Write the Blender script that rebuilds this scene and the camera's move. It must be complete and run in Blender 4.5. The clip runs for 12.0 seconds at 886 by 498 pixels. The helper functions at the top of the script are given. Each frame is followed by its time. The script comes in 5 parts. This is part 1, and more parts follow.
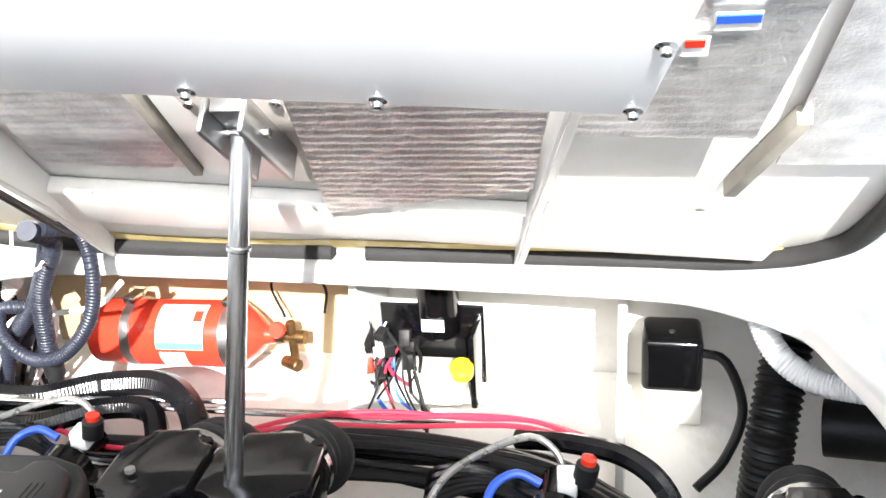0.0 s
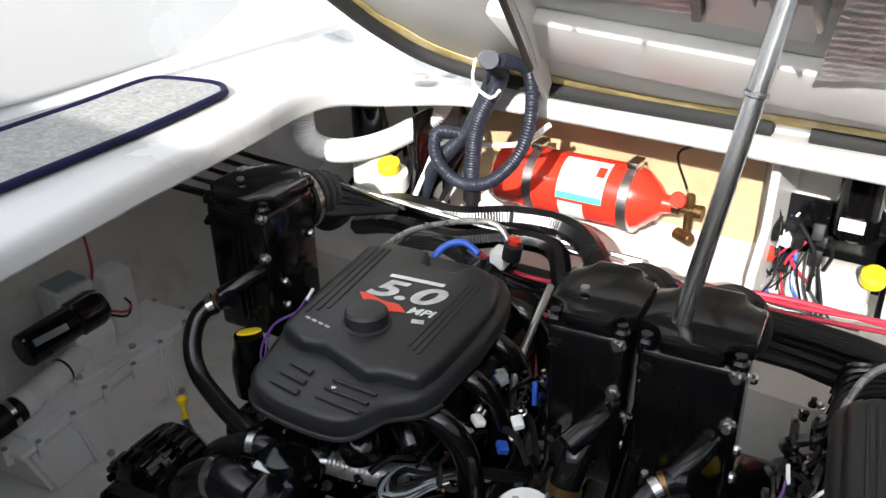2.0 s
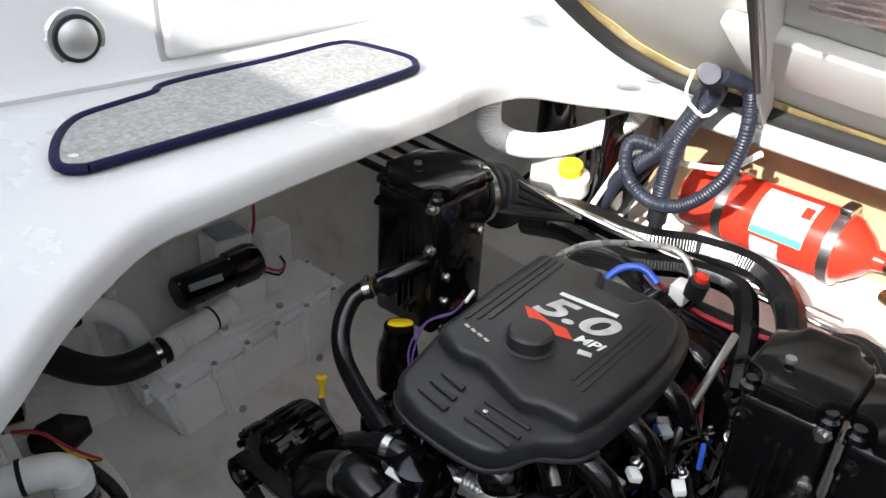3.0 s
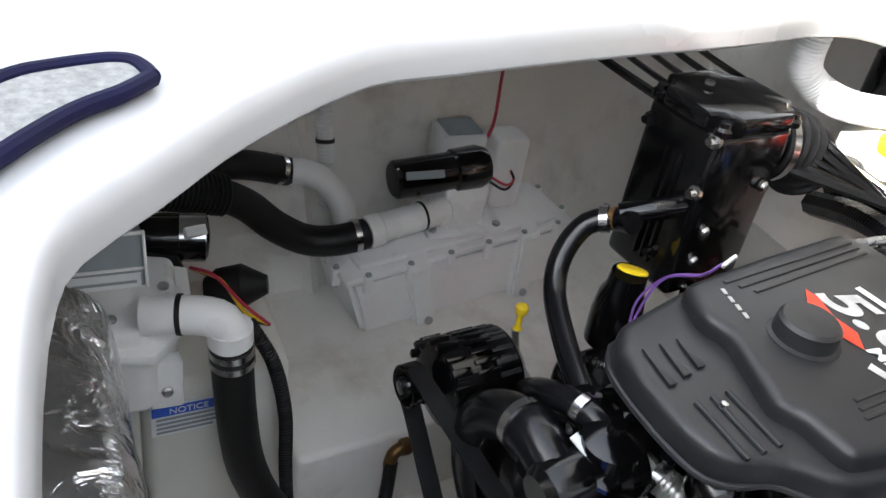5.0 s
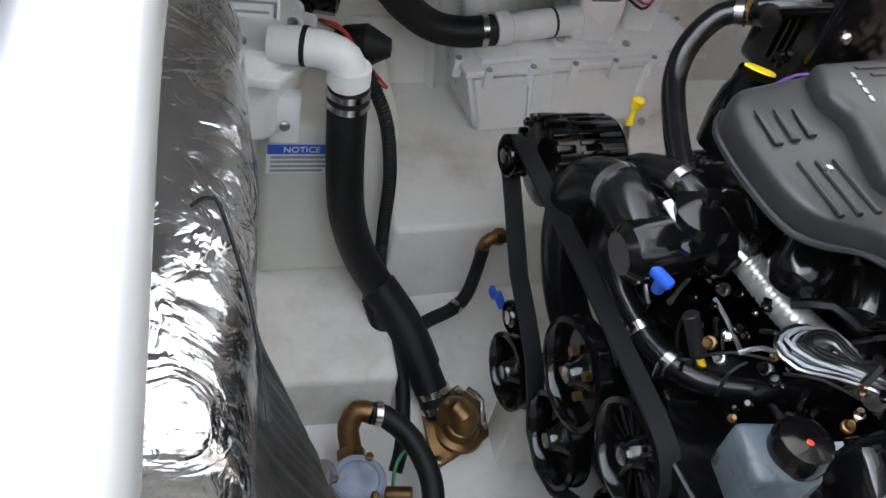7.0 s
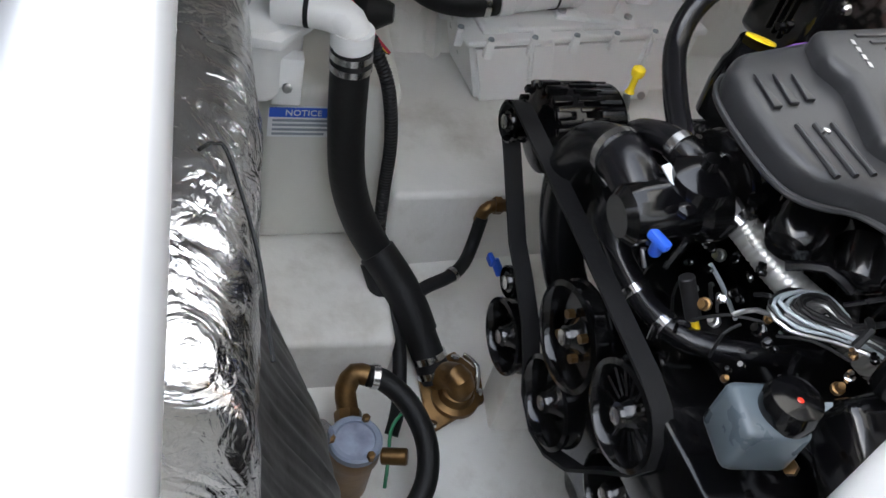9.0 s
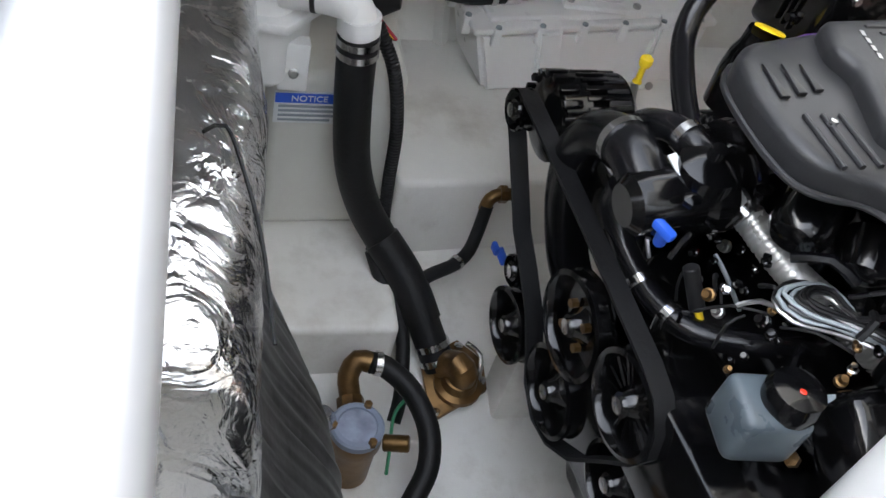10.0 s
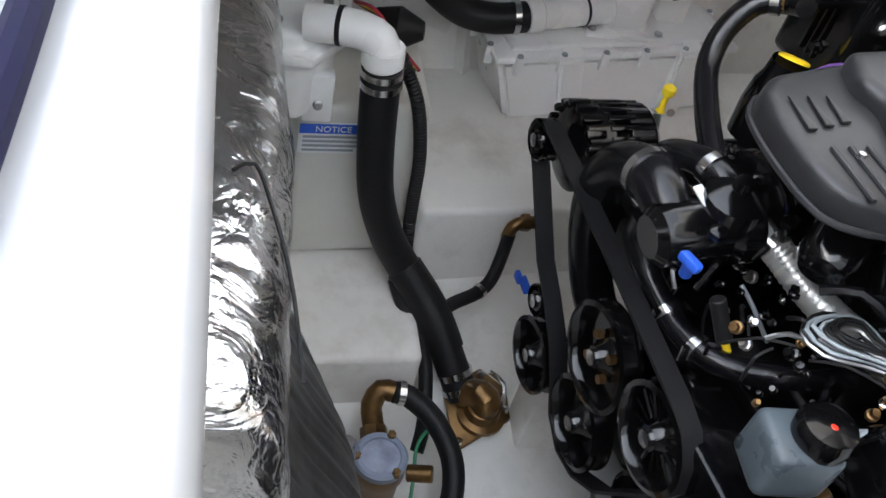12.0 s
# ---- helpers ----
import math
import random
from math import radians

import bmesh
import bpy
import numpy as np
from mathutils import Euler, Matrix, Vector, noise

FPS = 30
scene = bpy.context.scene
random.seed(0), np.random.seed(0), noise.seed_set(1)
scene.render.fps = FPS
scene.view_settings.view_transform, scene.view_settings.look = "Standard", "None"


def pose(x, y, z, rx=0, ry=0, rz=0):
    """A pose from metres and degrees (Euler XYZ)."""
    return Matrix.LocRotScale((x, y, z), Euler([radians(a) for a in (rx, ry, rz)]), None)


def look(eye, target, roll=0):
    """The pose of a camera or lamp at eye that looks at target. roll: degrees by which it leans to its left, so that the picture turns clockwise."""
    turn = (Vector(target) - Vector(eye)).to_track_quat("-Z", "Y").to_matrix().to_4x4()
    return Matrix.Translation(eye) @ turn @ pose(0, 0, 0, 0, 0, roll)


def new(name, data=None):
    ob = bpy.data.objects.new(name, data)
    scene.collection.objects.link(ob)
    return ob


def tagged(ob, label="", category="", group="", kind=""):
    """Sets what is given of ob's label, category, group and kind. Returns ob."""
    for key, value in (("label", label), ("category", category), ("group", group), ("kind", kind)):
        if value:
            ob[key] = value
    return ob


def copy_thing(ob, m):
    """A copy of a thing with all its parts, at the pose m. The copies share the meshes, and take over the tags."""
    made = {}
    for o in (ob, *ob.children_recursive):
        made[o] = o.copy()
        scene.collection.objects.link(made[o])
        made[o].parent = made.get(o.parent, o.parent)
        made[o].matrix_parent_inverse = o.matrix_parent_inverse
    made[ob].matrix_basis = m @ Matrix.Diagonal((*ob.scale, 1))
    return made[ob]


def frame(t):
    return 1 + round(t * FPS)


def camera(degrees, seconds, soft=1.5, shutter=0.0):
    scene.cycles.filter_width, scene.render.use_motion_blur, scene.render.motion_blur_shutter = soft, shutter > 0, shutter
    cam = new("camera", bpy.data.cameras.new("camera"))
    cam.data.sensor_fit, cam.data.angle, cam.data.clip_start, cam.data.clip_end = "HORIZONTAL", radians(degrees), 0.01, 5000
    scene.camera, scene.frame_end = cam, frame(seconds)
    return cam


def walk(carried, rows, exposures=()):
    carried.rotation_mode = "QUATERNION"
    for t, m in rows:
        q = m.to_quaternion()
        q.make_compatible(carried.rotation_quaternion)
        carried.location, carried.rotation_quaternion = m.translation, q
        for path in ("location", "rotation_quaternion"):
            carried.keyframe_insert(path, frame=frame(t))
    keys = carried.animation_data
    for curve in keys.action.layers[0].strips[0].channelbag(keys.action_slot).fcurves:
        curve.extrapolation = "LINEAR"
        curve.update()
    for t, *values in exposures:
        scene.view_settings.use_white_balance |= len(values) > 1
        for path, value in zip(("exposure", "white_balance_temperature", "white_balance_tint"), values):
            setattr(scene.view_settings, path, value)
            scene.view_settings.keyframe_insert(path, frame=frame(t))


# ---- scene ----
cam = camera(54.8, 12.0)
PATH = [
    (0, (0.231, 0.256, 1.37), (-0.216, 2.063, 0.638), -3.9),
    (0.5, (0.152, 0.196, 1.381), (-0.552, 1.931, 0.677), -2.1),
    (1, (0.077, 0.15, 1.356), (-0.811, 1.769, 0.588), -0.8),
    (1.5, (0.049, 0.116, 1.347), (-0.944, 1.636, 0.508), -3.0),
    (2, (0.02, 0.103, 1.325), (-0.988, 1.566, 0.406), -1.2),
    (2.5, (0.012, 0.09, 1.34), (-1.077, 1.465, 0.378), -0.2),
    (3, (-0.103, 0.163, 1.319), (-1.34, 1.397, 0.346), 3.6),
    (3.2, (-0.153, 0.18, 1.276), (-1.45, 1.327, 0.273), 3.7),
    (4.8, (-0.254, 0.267, 1.149), (-1.693, 1.151, 0.077), 10.6),
    (5, (-0.254, 0.261, 1.138), (-1.716, 1.057, 0.03), 10.5),
    (5.5, (-0.239, 0.276, 1.118), (-1.776, 0.879, -0.01), 11.6),
    (6, (-0.234, 0.274, 1.114), (-1.787, 0.866, 0.002), 11.2),
    (6.4, (-0.195, 0.257, 1.086), (-1.706, 0.837, -0.089), 12.9),
    (6.5, (-0.187, 0.258, 1.072), (-1.664, 0.826, -0.151), 13.4),
    (6.6, (-0.166, 0.241, 1.059), (-1.607, 0.81, -0.207), 13.8),
    (6.8, (-0.147, 0.254, 1.039), (-1.521, 0.788, -0.313), 14.7),
    (7, (-0.131, 0.257, 1.025), (-1.495, 0.788, -0.338), 15.0),
    (7.2, (-0.117, 0.268, 1.015), (-1.475, 0.797, -0.355), 15.3),
    (9, (-0.105, 0.249, 1.014), (-1.437, 0.79, -0.377), 16.6),
    (9.5, (-0.102, 0.253, 1.012), (-1.421, 0.795, -0.391), 17.6),
    (10, (-0.103, 0.251, 1.011), (-1.42, 0.78, -0.398), 17.2),
    (10.5, (-0.104, 0.25, 1.01), (-1.422, 0.773, -0.401), 18.0),
    (11, (-0.105, 0.251, 1.011), (-1.419, 0.766, -0.406), 17.4),
    (11.5, (-0.108, 0.247, 1.009), (-1.43, 0.742, -0.408), 18.0),
    (12, (-0.112, 0.244, 1.018), (-1.474, 0.729, -0.365), 15.5),
]
EXPOSURE = [(0, 3.12), (0.5, 2.6), (1.0, 2.1), (2.5, 2.1), (3.2, 2.5), (5.0, 3.05), (7.0, 3.45), (12, 3.42)]
walk(cam, [(t, look(eye, target, roll)) for t, eye, target, roll in PATH], EXPOSURE)

# ---- light ----
SUN_EL, SUN_AZ = 28.0, 165.0
world = bpy.data.worlds.new("sky")
scene.world = world
world.use_nodes = True
wn = world.node_tree.nodes
sky = wn.new("ShaderNodeTexSky")
sky.sky_type, sky.sun_disc = "NISHITA", False
sky.sun_elevation, sky.sun_rotation = radians(SUN_EL), radians(SUN_AZ)
haze = wn.new("ShaderNodeHueSaturation")
haze.inputs["Saturation"].default_value = 0.35
world.node_tree.links.new(sky.outputs[0], haze.inputs["Color"])
world.node_tree.links.new(haze.outputs[0], wn["Background"].inputs[0])
wn["Background"].inputs[1].default_value = 0.15
sun = new("sun", bpy.data.lights.new("sun", "SUN"))
sun.data.energy, sun.data.angle, sun.data.color = 2.0, radians(0.6), (1.0, 0.97, 0.93)
_el, _az = radians(SUN_EL), radians(SUN_AZ)
sun.matrix_world = look((0, 0, 6), (0 - math.sin(_az) * math.cos(_el), 0 - math.cos(_az) * math.cos(_el), 6 - math.sin(_el)))


# ---- materials ----
def material(name, base, rough=0.5, metal=0.0, spec=0.5, vary=0.12, scale=8.0, bump=0.0, bump_scale=60.0, coat=0.0, stain=None, stain_amount=0.0, stain_scale=3.0, rough_vary=0.1):
    m = bpy.data.materials.new(name)
    m.use_nodes = True
    n, l = m.node_tree.nodes, m.node_tree.links
    p = n["Principled BSDF"]
    tc = n.new("ShaderNodeTexCoord")
    big = n.new("ShaderNodeTexNoise")
    big.inputs["Scale"].default_value, big.inputs["Detail"].default_value = scale, 6
    l.new(tc.outputs["Object"], big.inputs["Vector"])
    fine = n.new("ShaderNodeTexNoise")
    fine.inputs["Scale"].default_value, fine.inputs["Detail"].default_value = bump_scale, 4
    l.new(tc.outputs["Object"], fine.inputs["Vector"])
    ramp = n.new("ShaderNodeMapRange")
    ramp.inputs["From Min"].default_value, ramp.inputs["From Max"].default_value = 0.3, 0.7
    ramp.inputs["To Min"].default_value, ramp.inputs["To Max"].default_value = 1 - vary, 1 + vary
    l.new(big.outputs["Fac"], ramp.inputs["Value"])
    mul = n.new("ShaderNodeVectorMath")
    mul.operation = "SCALE"
    mul.inputs[0].default_value = base
    l.new(ramp.outputs[0], mul.inputs["Scale"])
    colour = mul.outputs[0]
    if stain:
        sn = n.new("ShaderNodeTexNoise")
        sn.inputs["Scale"].default_value, sn.inputs["Detail"].default_value, sn.inputs["Roughness"].default_value = stain_scale, 8, 0.65
        l.new(tc.outputs["Object"], sn.inputs["Vector"])
        sr = n.new("ShaderNodeMapRange")
        sr.inputs["From Min"].default_value, sr.inputs["From Max"].default_value = 0.52, 0.75
        sr.inputs["To Max"].default_value = stain_amount
        l.new(sn.outputs["Fac"], sr.inputs["Value"])
        mix = n.new("ShaderNodeMix")
        mix.data_type = "RGBA"
        l.new(sr.outputs[0], mix.inputs["Factor"])
        l.new(colour, mix.inputs["A"])
        mix.inputs["B"].default_value = (*stain, 1)
        colour = mix.outputs["Result"]
    l.new(colour, p.inputs["Base Color"])
    rr = n.new("ShaderNodeMapRange")
    rr.inputs["To Min"].default_value, rr.inputs["To Max"].default_value = max(0.02, rough - rough_vary), min(1, rough + rough_vary)
    l.new(big.outputs["Fac"], rr.inputs["Value"])
    l.new(rr.outputs[0], p.inputs["Roughness"])
    p.inputs["Metallic"].default_value = metal
    p.inputs["Specular IOR Level"].default_value = spec
    p.inputs["Coat Weight"].default_value = coat
    p.inputs["Coat Roughness"].default_value = 0.08
    if bump:
        b = n.new("ShaderNodeBump")
        b.inputs["Strength"].default_value, b.inputs["Distance"].default_value = bump, 0.002
        l.new(fine.outputs["Fac"], b.inputs["Height"])
        l.new(b.outputs["Normal"], p.inputs["Normal"])
    return m


GEL = material("white gelcoat", (0.53, 0.53, 0.525), 0.25, vary=0.03, scale=3, coat=0.3, stain=(0.52, 0.51, 0.48), stain_amount=0.4, stain_scale=4)
LINER = material("hatch liner", (0.8, 0.79, 0.76), 0.35, vary=0.05, scale=4, bump=0.15, bump_scale=40, stain=(0.64, 0.58, 0.44), stain_amount=0.3, stain_scale=5)
BILGE = material("bilge paint", (0.83, 0.81, 0.76), 0.42, vary=0.07, scale=4, bump=0.9, bump_scale=28, stain=(0.42, 0.37, 0.29), stain_amount=0.55, stain_scale=6)
PLYWOOD = material("sealed plywood", (0.5, 0.38, 0.22), 0.4, vary=0.2, scale=5, bump=0.2, stain=(0.62, 0.5, 0.3), stain_amount=0.7)
BLACK = material("black engine enamel", (0.003, 0.003, 0.0034), 0.13, spec=0.5, vary=0.3, scale=10, bump=0.12, bump_scale=45, rough_vary=0.06)
COVER = material("dark grey moulded plastic", (0.016, 0.0164, 0.018), 0.38, spec=0.45, vary=0.12, scale=6, bump=0.1, bump_scale=500)
RUBBER = material("black rubber", (0.009, 0.009, 0.0095), 0.5, spec=0.3, vary=0.3, scale=12, bump=0.3, bump_scale=120)
GLOSSHOSE = material("glossy black hose", (0.0045, 0.0045, 0.0055), 0.24, spec=0.45, vary=0.3, scale=12, bump=0.2, bump_scale=80)
FOAM = material("black foam seal", (0.016, 0.016, 0.016), 0.8, vary=0.3, scale=15, bump=0.6, bump_scale=90)
STEEL = material("stainless steel", (0.62, 0.62, 0.62), 0.22, 1.0, vary=0.1, scale=10)
ALU = material("dull aluminium", (0.5, 0.5, 0.5), 0.35, 1.0, vary=0.15, scale=10, bump=0.2)
BRONZE = material("weathered bronze", (0.2, 0.115, 0.045), 0.38, 0.85, vary=0.35, scale=18, bump=0.3, stain=(0.06, 0.04, 0.025), stain_amount=0.95, stain_scale=14)
RED = material("red enamel", (0.72, 0.04, 0.02), 0.22, vary=0.08, scale=6, coat=0.5)
PVC = material("white plastic", (0.88, 0.88, 0.865), 0.3, vary=0.04, scale=6)
TANKP = material("translucent tank plastic", (0.72, 0.71, 0.65), 0.4, vary=0.06, scale=5, stain=(0.45, 0.42, 0.35), stain_amount=0.3)
PIPING = material("navy vinyl binding", (0.005, 0.005, 0.03), 0.6, spec=0.15, vary=0.15, scale=20, bump=0.2)
YELLOW = material("yellow plastic", (0.85, 0.6, 0.02), 0.35, vary=0.05)
BLUE = material("blue plastic", (0.03, 0.12, 0.65), 0.35, vary=0.08)
PURPLE = material("purple wire sheath", (0.12, 0.05, 0.22), 0.4, vary=0.1)
REDWIRE = material("red cable sheath", (0.5, 0.03, 0.06), 0.35, vary=0.1)
NAVYLOOM = material("blue-black convoluted conduit", (0.017, 0.02, 0.032), 0.42, spec=0.4, vary=0.25, scale=14, bump=0.2, bump_scale=90)
WHITEP = material("printed white label", (0.78, 0.8, 0.8), 0.4, vary=0.02)


# ---- mesh helpers ----
def finish(bm, angle=32):
    bm.normal_update()
    for f in bm.faces:
        f.smooth = True
    for e in bm.edges:
        if len(e.link_faces) == 2 and e.calc_face_angle(0) > radians(angle):
            e.smooth = False


def obj(name, bm, mat):
    finish(bm)
    me = bpy.data.meshes.new(name)
    bm.to_mesh(me)
    bm.free()
    for mm in mat if isinstance(mat, (list, tuple)) else [mat]:
        me.materials.append(mm)
    return new(name, me)


def part(name, bm, mat, parent, label=""):
    o = obj(name, bm, mat)
    o.parent = parent
    if parent.type == "EMPTY" or parent.parent is None:
        o.matrix_parent_inverse = parent.matrix_basis.inverted()
    return tagged(o, label)


def thing(name, label, category, at=(0, 0, 0), group="", kind=""):
    e = new(name)
    e.empty_display_size = 0.05
    e.location = at
    return tagged(e, label, category, group, kind)


def single(name, bm, mat, label, category="", group="", kind=""):
    return tagged(obj(name, bm, mat), label, category, group, kind)


def box(lo, hi, bev=0.0, bm=None, rot=None, seg=2):
    bm = bm or bmesh.new()
    lo, hi = Vector(lo), Vector(hi)
    m = Matrix.Translation((lo + hi) / 2)
    if rot:
        m = m @ Euler([radians(a) for a in rot]).to_matrix().to_4x4()
    got = bmesh.ops.create_cube(bm, size=1, matrix=m @ Matrix.Diagonal((*(hi - lo), 1)))
    if bev:
        edges = list({e for v in got["verts"] for e in v.link_edges})
        bmesh.ops.bevel(bm, geom=edges, offset=bev, segments=seg, affect="EDGES", profile=0.5)
    return bm


def prism(poly, z0, z1, bev=0.0, bm=None, seg=2, m=None, only_top=False):
    """An upright block on a plan outline."""
    bm = bm or bmesh.new()
    m = m or Matrix()
    a = [bm.verts.new(m @ Vector((x, y, z0))) for x, y in poly]
    b = [bm.verts.new(m @ Vector((x, y, z1))) for x, y in poly]
    fs = [bm.faces.new(b), bm.faces.new(a[::-1])]
    n = len(poly)
    sides = [bm.faces.new((a[i], a[(i + 1) % n], b[(i + 1) % n], b[i])) for i in range(n)]
    bmesh.ops.recalc_face_normals(bm, faces=fs + sides)
    if bev:
        edges = list(fs[0].edges) if only_top else list({e for f in fs + sides for e in f.edges})
        bmesh.ops.bevel(bm, geom=edges, offset=bev, segments=seg, affect="EDGES", profile=0.5)
    return bm


def basis(d):
    d = Vector(d).normalized()
    u = d.cross(Vector((0, 0, 1)) if abs(d.z) < 0.9 else Vector((1, 0, 0))).normalized()
    return u, d.cross(u)


def lathe(p0, d, prof, seg=20, bm=None):
    """A turned body from (distance, radius) pairs along d from p0."""
    bm = bm or bmesh.new()
    p0, d = Vector(p0), Vector(d).normalized()
    u, v = basis(d)
    rings = []
    for s, r in prof:
        c = p0 + d * s
        rings.append([bm.verts.new(c + (u * math.cos(k * math.tau / seg) + v * math.sin(k * math.tau / seg)) * max(r, 1e-4)) for k in range(seg)])
    for a, b in zip(rings, rings[1:]):
        for k in range(seg):
            bm.faces.new((a[k], a[(k + 1) % seg], b[(k + 1) % seg], b[k]))
    bm.faces.new(rings[0][::-1])
    bm.faces.new(rings[-1])
    bmesh.ops.recalc_face_normals(bm, faces=bm.faces[:])
    return bm


def rod(p0, p1, r, bm=None, seg=12, bev=0.15):
    p0, p1 = Vector(p0), Vector(p1)
    n = (p1 - p0).length
    b = min(r * bev, n * 0.3)
    return lathe(p0, p1 - p0, [(0, r - b), (b, r), (n - b, r), (n, r - b)], seg, bm)


def smooth_path(pts, step=0.012):
    pts = [Vector(p) for p in pts]
    ext = [pts[0] * 2 - pts[1], *pts, pts[-1] * 2 - pts[-2]]
    out = []
    for i in range(1, len(ext) - 2):
        a, b, c, d = ext[i - 1:i + 3]
        k = max(2, int((c - b).length / step))
        for j in range(k):
            t = j / k
            out.append(0.5 * ((2 * b) + (c - a) * t + (2 * a - 5 * b + 4 * c - d) * t * t + (3 * b - a - 3 * c + d) * t ** 3))
    out.append(pts[-1])
    return out


def tube(pts, r, seg=10, bm=None, step=0.012, ridge=0.0, pitch=0.01, closed=False):
    """A hose or cable swept along a smooth line; ridge makes corrugations."""
    bm = bm or bmesh.new()
    line = smooth_path(pts, min(step, pitch / 4) if ridge else step)
    prev = None
    rings = []
    run = 0.0
    for i, c in enumerate(line):
        t = (line[min(i + 1, len(line) - 1)] - line[max(i - 1, 0)]).normalized()
        if prev is None:
            u, v = basis(t)
        else:
            u = (prev - t * prev.dot(t)).normalized()
            v = t.cross(u)
        prev = u
        if i:
            run += (line[i] - line[i - 1]).length
        rr = r + (ridge * math.sin(run / pitch * math.tau) if ridge else 0)
        rings.append([bm.verts.new(c + (u * math.cos(k * math.tau / seg) + v * math.sin(k * math.tau / seg)) * rr) for k in range(seg)])
    for a, b in zip(rings, rings[1:]):
        for k in range(seg):
            bm.faces.new((a[k], a[(k + 1) % seg], b[(k + 1) % seg], b[k]))
    bm.faces.new(rings[0][::-1])
    bm.faces.new(rings[-1])
    bmesh.ops.recalc_face_normals(bm, faces=bm.faces[:])
    return bm


# ---- hull and floors ----
def sheet(rows, thick=0.0, close=False):
    """A surface through rows of points; thick gives it a second skin."""
    bm = bmesh.new()
    grid = [[bm.verts.new(p) for p in r] for r in rows]
    for a, b in zip(grid, grid[1:]):
        n = len(a)
        for k in range(n if close else n - 1):
            bm.faces.new((a[k], a[(k + 1) % n], b[(k + 1) % n], b[k]))
    bmesh.ops.recalc_face_normals(bm, faces=bm.faces[:])
    if thick:
        bmesh.ops.solidify(bm, geom=bm.faces[:], thickness=thick)
    return bm


KEEL = -0.29
single("ground", sheet([[(-40, y, -1.6) for y in (-40, 40)], [(40, y, -1.6) for y in (-40, 40)]]), BILGE, "dull ground far beneath the boat", "ground", kind="structure")
single("floor", sheet([[(x, y, z) for x, z in ((-1.3, -0.16), (-1.15, -0.2), (-0.75, -0.3), (KEEL, -0.42), (0.2, -0.3), (0.6, -0.2), (0.9, -0.1))] for y in (-0.1, 0.6, 1.2, 2.0)]), BILGE, "grey-cream painted hull bottom with grime", "floor", kind="structure")
single("floor_1", prism([(-1.205, 0.575), (-1.33, 1.95), (-2.3, 1.95), (-2.3, 0.575)], -0.4, 0.0, 0.014, seg=3), BILGE, "cream painted raised side platform", "floor", kind="structure")
single("floor_2", prism([(-0.955, -0.1), (-0.972, 0.57), (-1.6, 0.572), (-1.6, -0.1)], -0.4, -0.12, 0.014, seg=3), BILGE, "cream painted lower step of the platform", "floor", kind="structure")
single("floor_3", prism([(-1.5, -0.1), (-1.5, 0.573), (-2.3, 0.573), (-2.3, -0.1)], -0.4, -0.003, 0.01), BILGE, "cream painted platform behind the tank", "floor", kind="structure")
single("floor_4", prism([(1.1, -0.1), (0.72, -0.1), (0.78, 1.95), (1.7, 1.95)], -0.4, 0.0, 0.014), BILGE, "cream painted raised starboard platform", "floor", kind="structure")
single("wall_west", sheet([[(-1.69 - 0.11 * (y - 0.6) - 0.3 * z - 0.05 * z * z, y, z) for z in (-0.05, 0.1, 0.3, 0.5, 0.8)] for y in (-0.2, 0.3, 0.6, 1.0, 1.5, 2.0)], 0.03), BILGE, "grey-white painted inner hull side", "wall", kind="structure")
single("wall_east", sheet([[(1.12 + 0.3 * z, y, z) for z in (-0.4, 0.1, 0.3, 0.5, 0.8)] for y in (-0.2, 0.6, 1.5, 2.0)], 0.03), BILGE, "grey-white painted inner hull side", "wall", kind="structure")
single("wall_north", box((-2.2, 1.86, -0.5), (1.6, 1.9, 0.8)), BILGE, "cream painted inner transom", "wall", kind="structure")
single("wall_south", box((-2.2, 0.02, -0.5), (1.6, 0.05, 0.8)), BILGE, "painted forward bulkhead", "wall", kind="structure")
single("shelf_board", sheet([[(x, y, z) for y, z in ((1.86, 0.44), (1.8, 0.42), (1.62, 0.34), (1.56, 0.3), (1.54, -0.45))] for x in (-1.55, -1.0, -0.4, 0.2, 0.9)], 0.012), BILGE, "cream painted sloping shelf along the transom", "shelf", kind="structure")
single("plywood_panel", box((-1.12, 1.84, 0.47), (-0.36, 1.857, 0.79), 0.003), PLYWOOD, "honey-coloured sealed plywood panel on the transom", "panel", kind="structure")


def divider(x, lab):
    bm = bmesh.new()
    pts = [(1.857, 0.36), (1.60, 0.335), (1.585, 0.42), (1.60, 0.52), (1.66, 0.6), (1.67, 0.79), (1.857, 0.79)]
    a = [bm.verts.new((x - 0.008, y, z)) for y, z in pts]
    b = [bm.verts.new((x + 0.008, y, z)) for y, z in pts]
    bm.faces.new(a), bm.faces.new(b[::-1])
    for i in range(len(pts)):
        bm.faces.new((a[i], b[i], b[(i + 1) % len(pts)], a[(i + 1) % len(pts)]))
    bmesh.ops.recalc_face_normals(bm, faces=bm.faces[:])
    bmesh.ops.bevel(bm, geom=bm.edges[:], offset=0.002, segments=1, affect="EDGES")
    single("partition", bm, LINER, lab, "partition", kind="structure")


divider(-0.302, "white painted upright board on the transom shelf")
divider(0.205, "white painted upright board beside the black box")

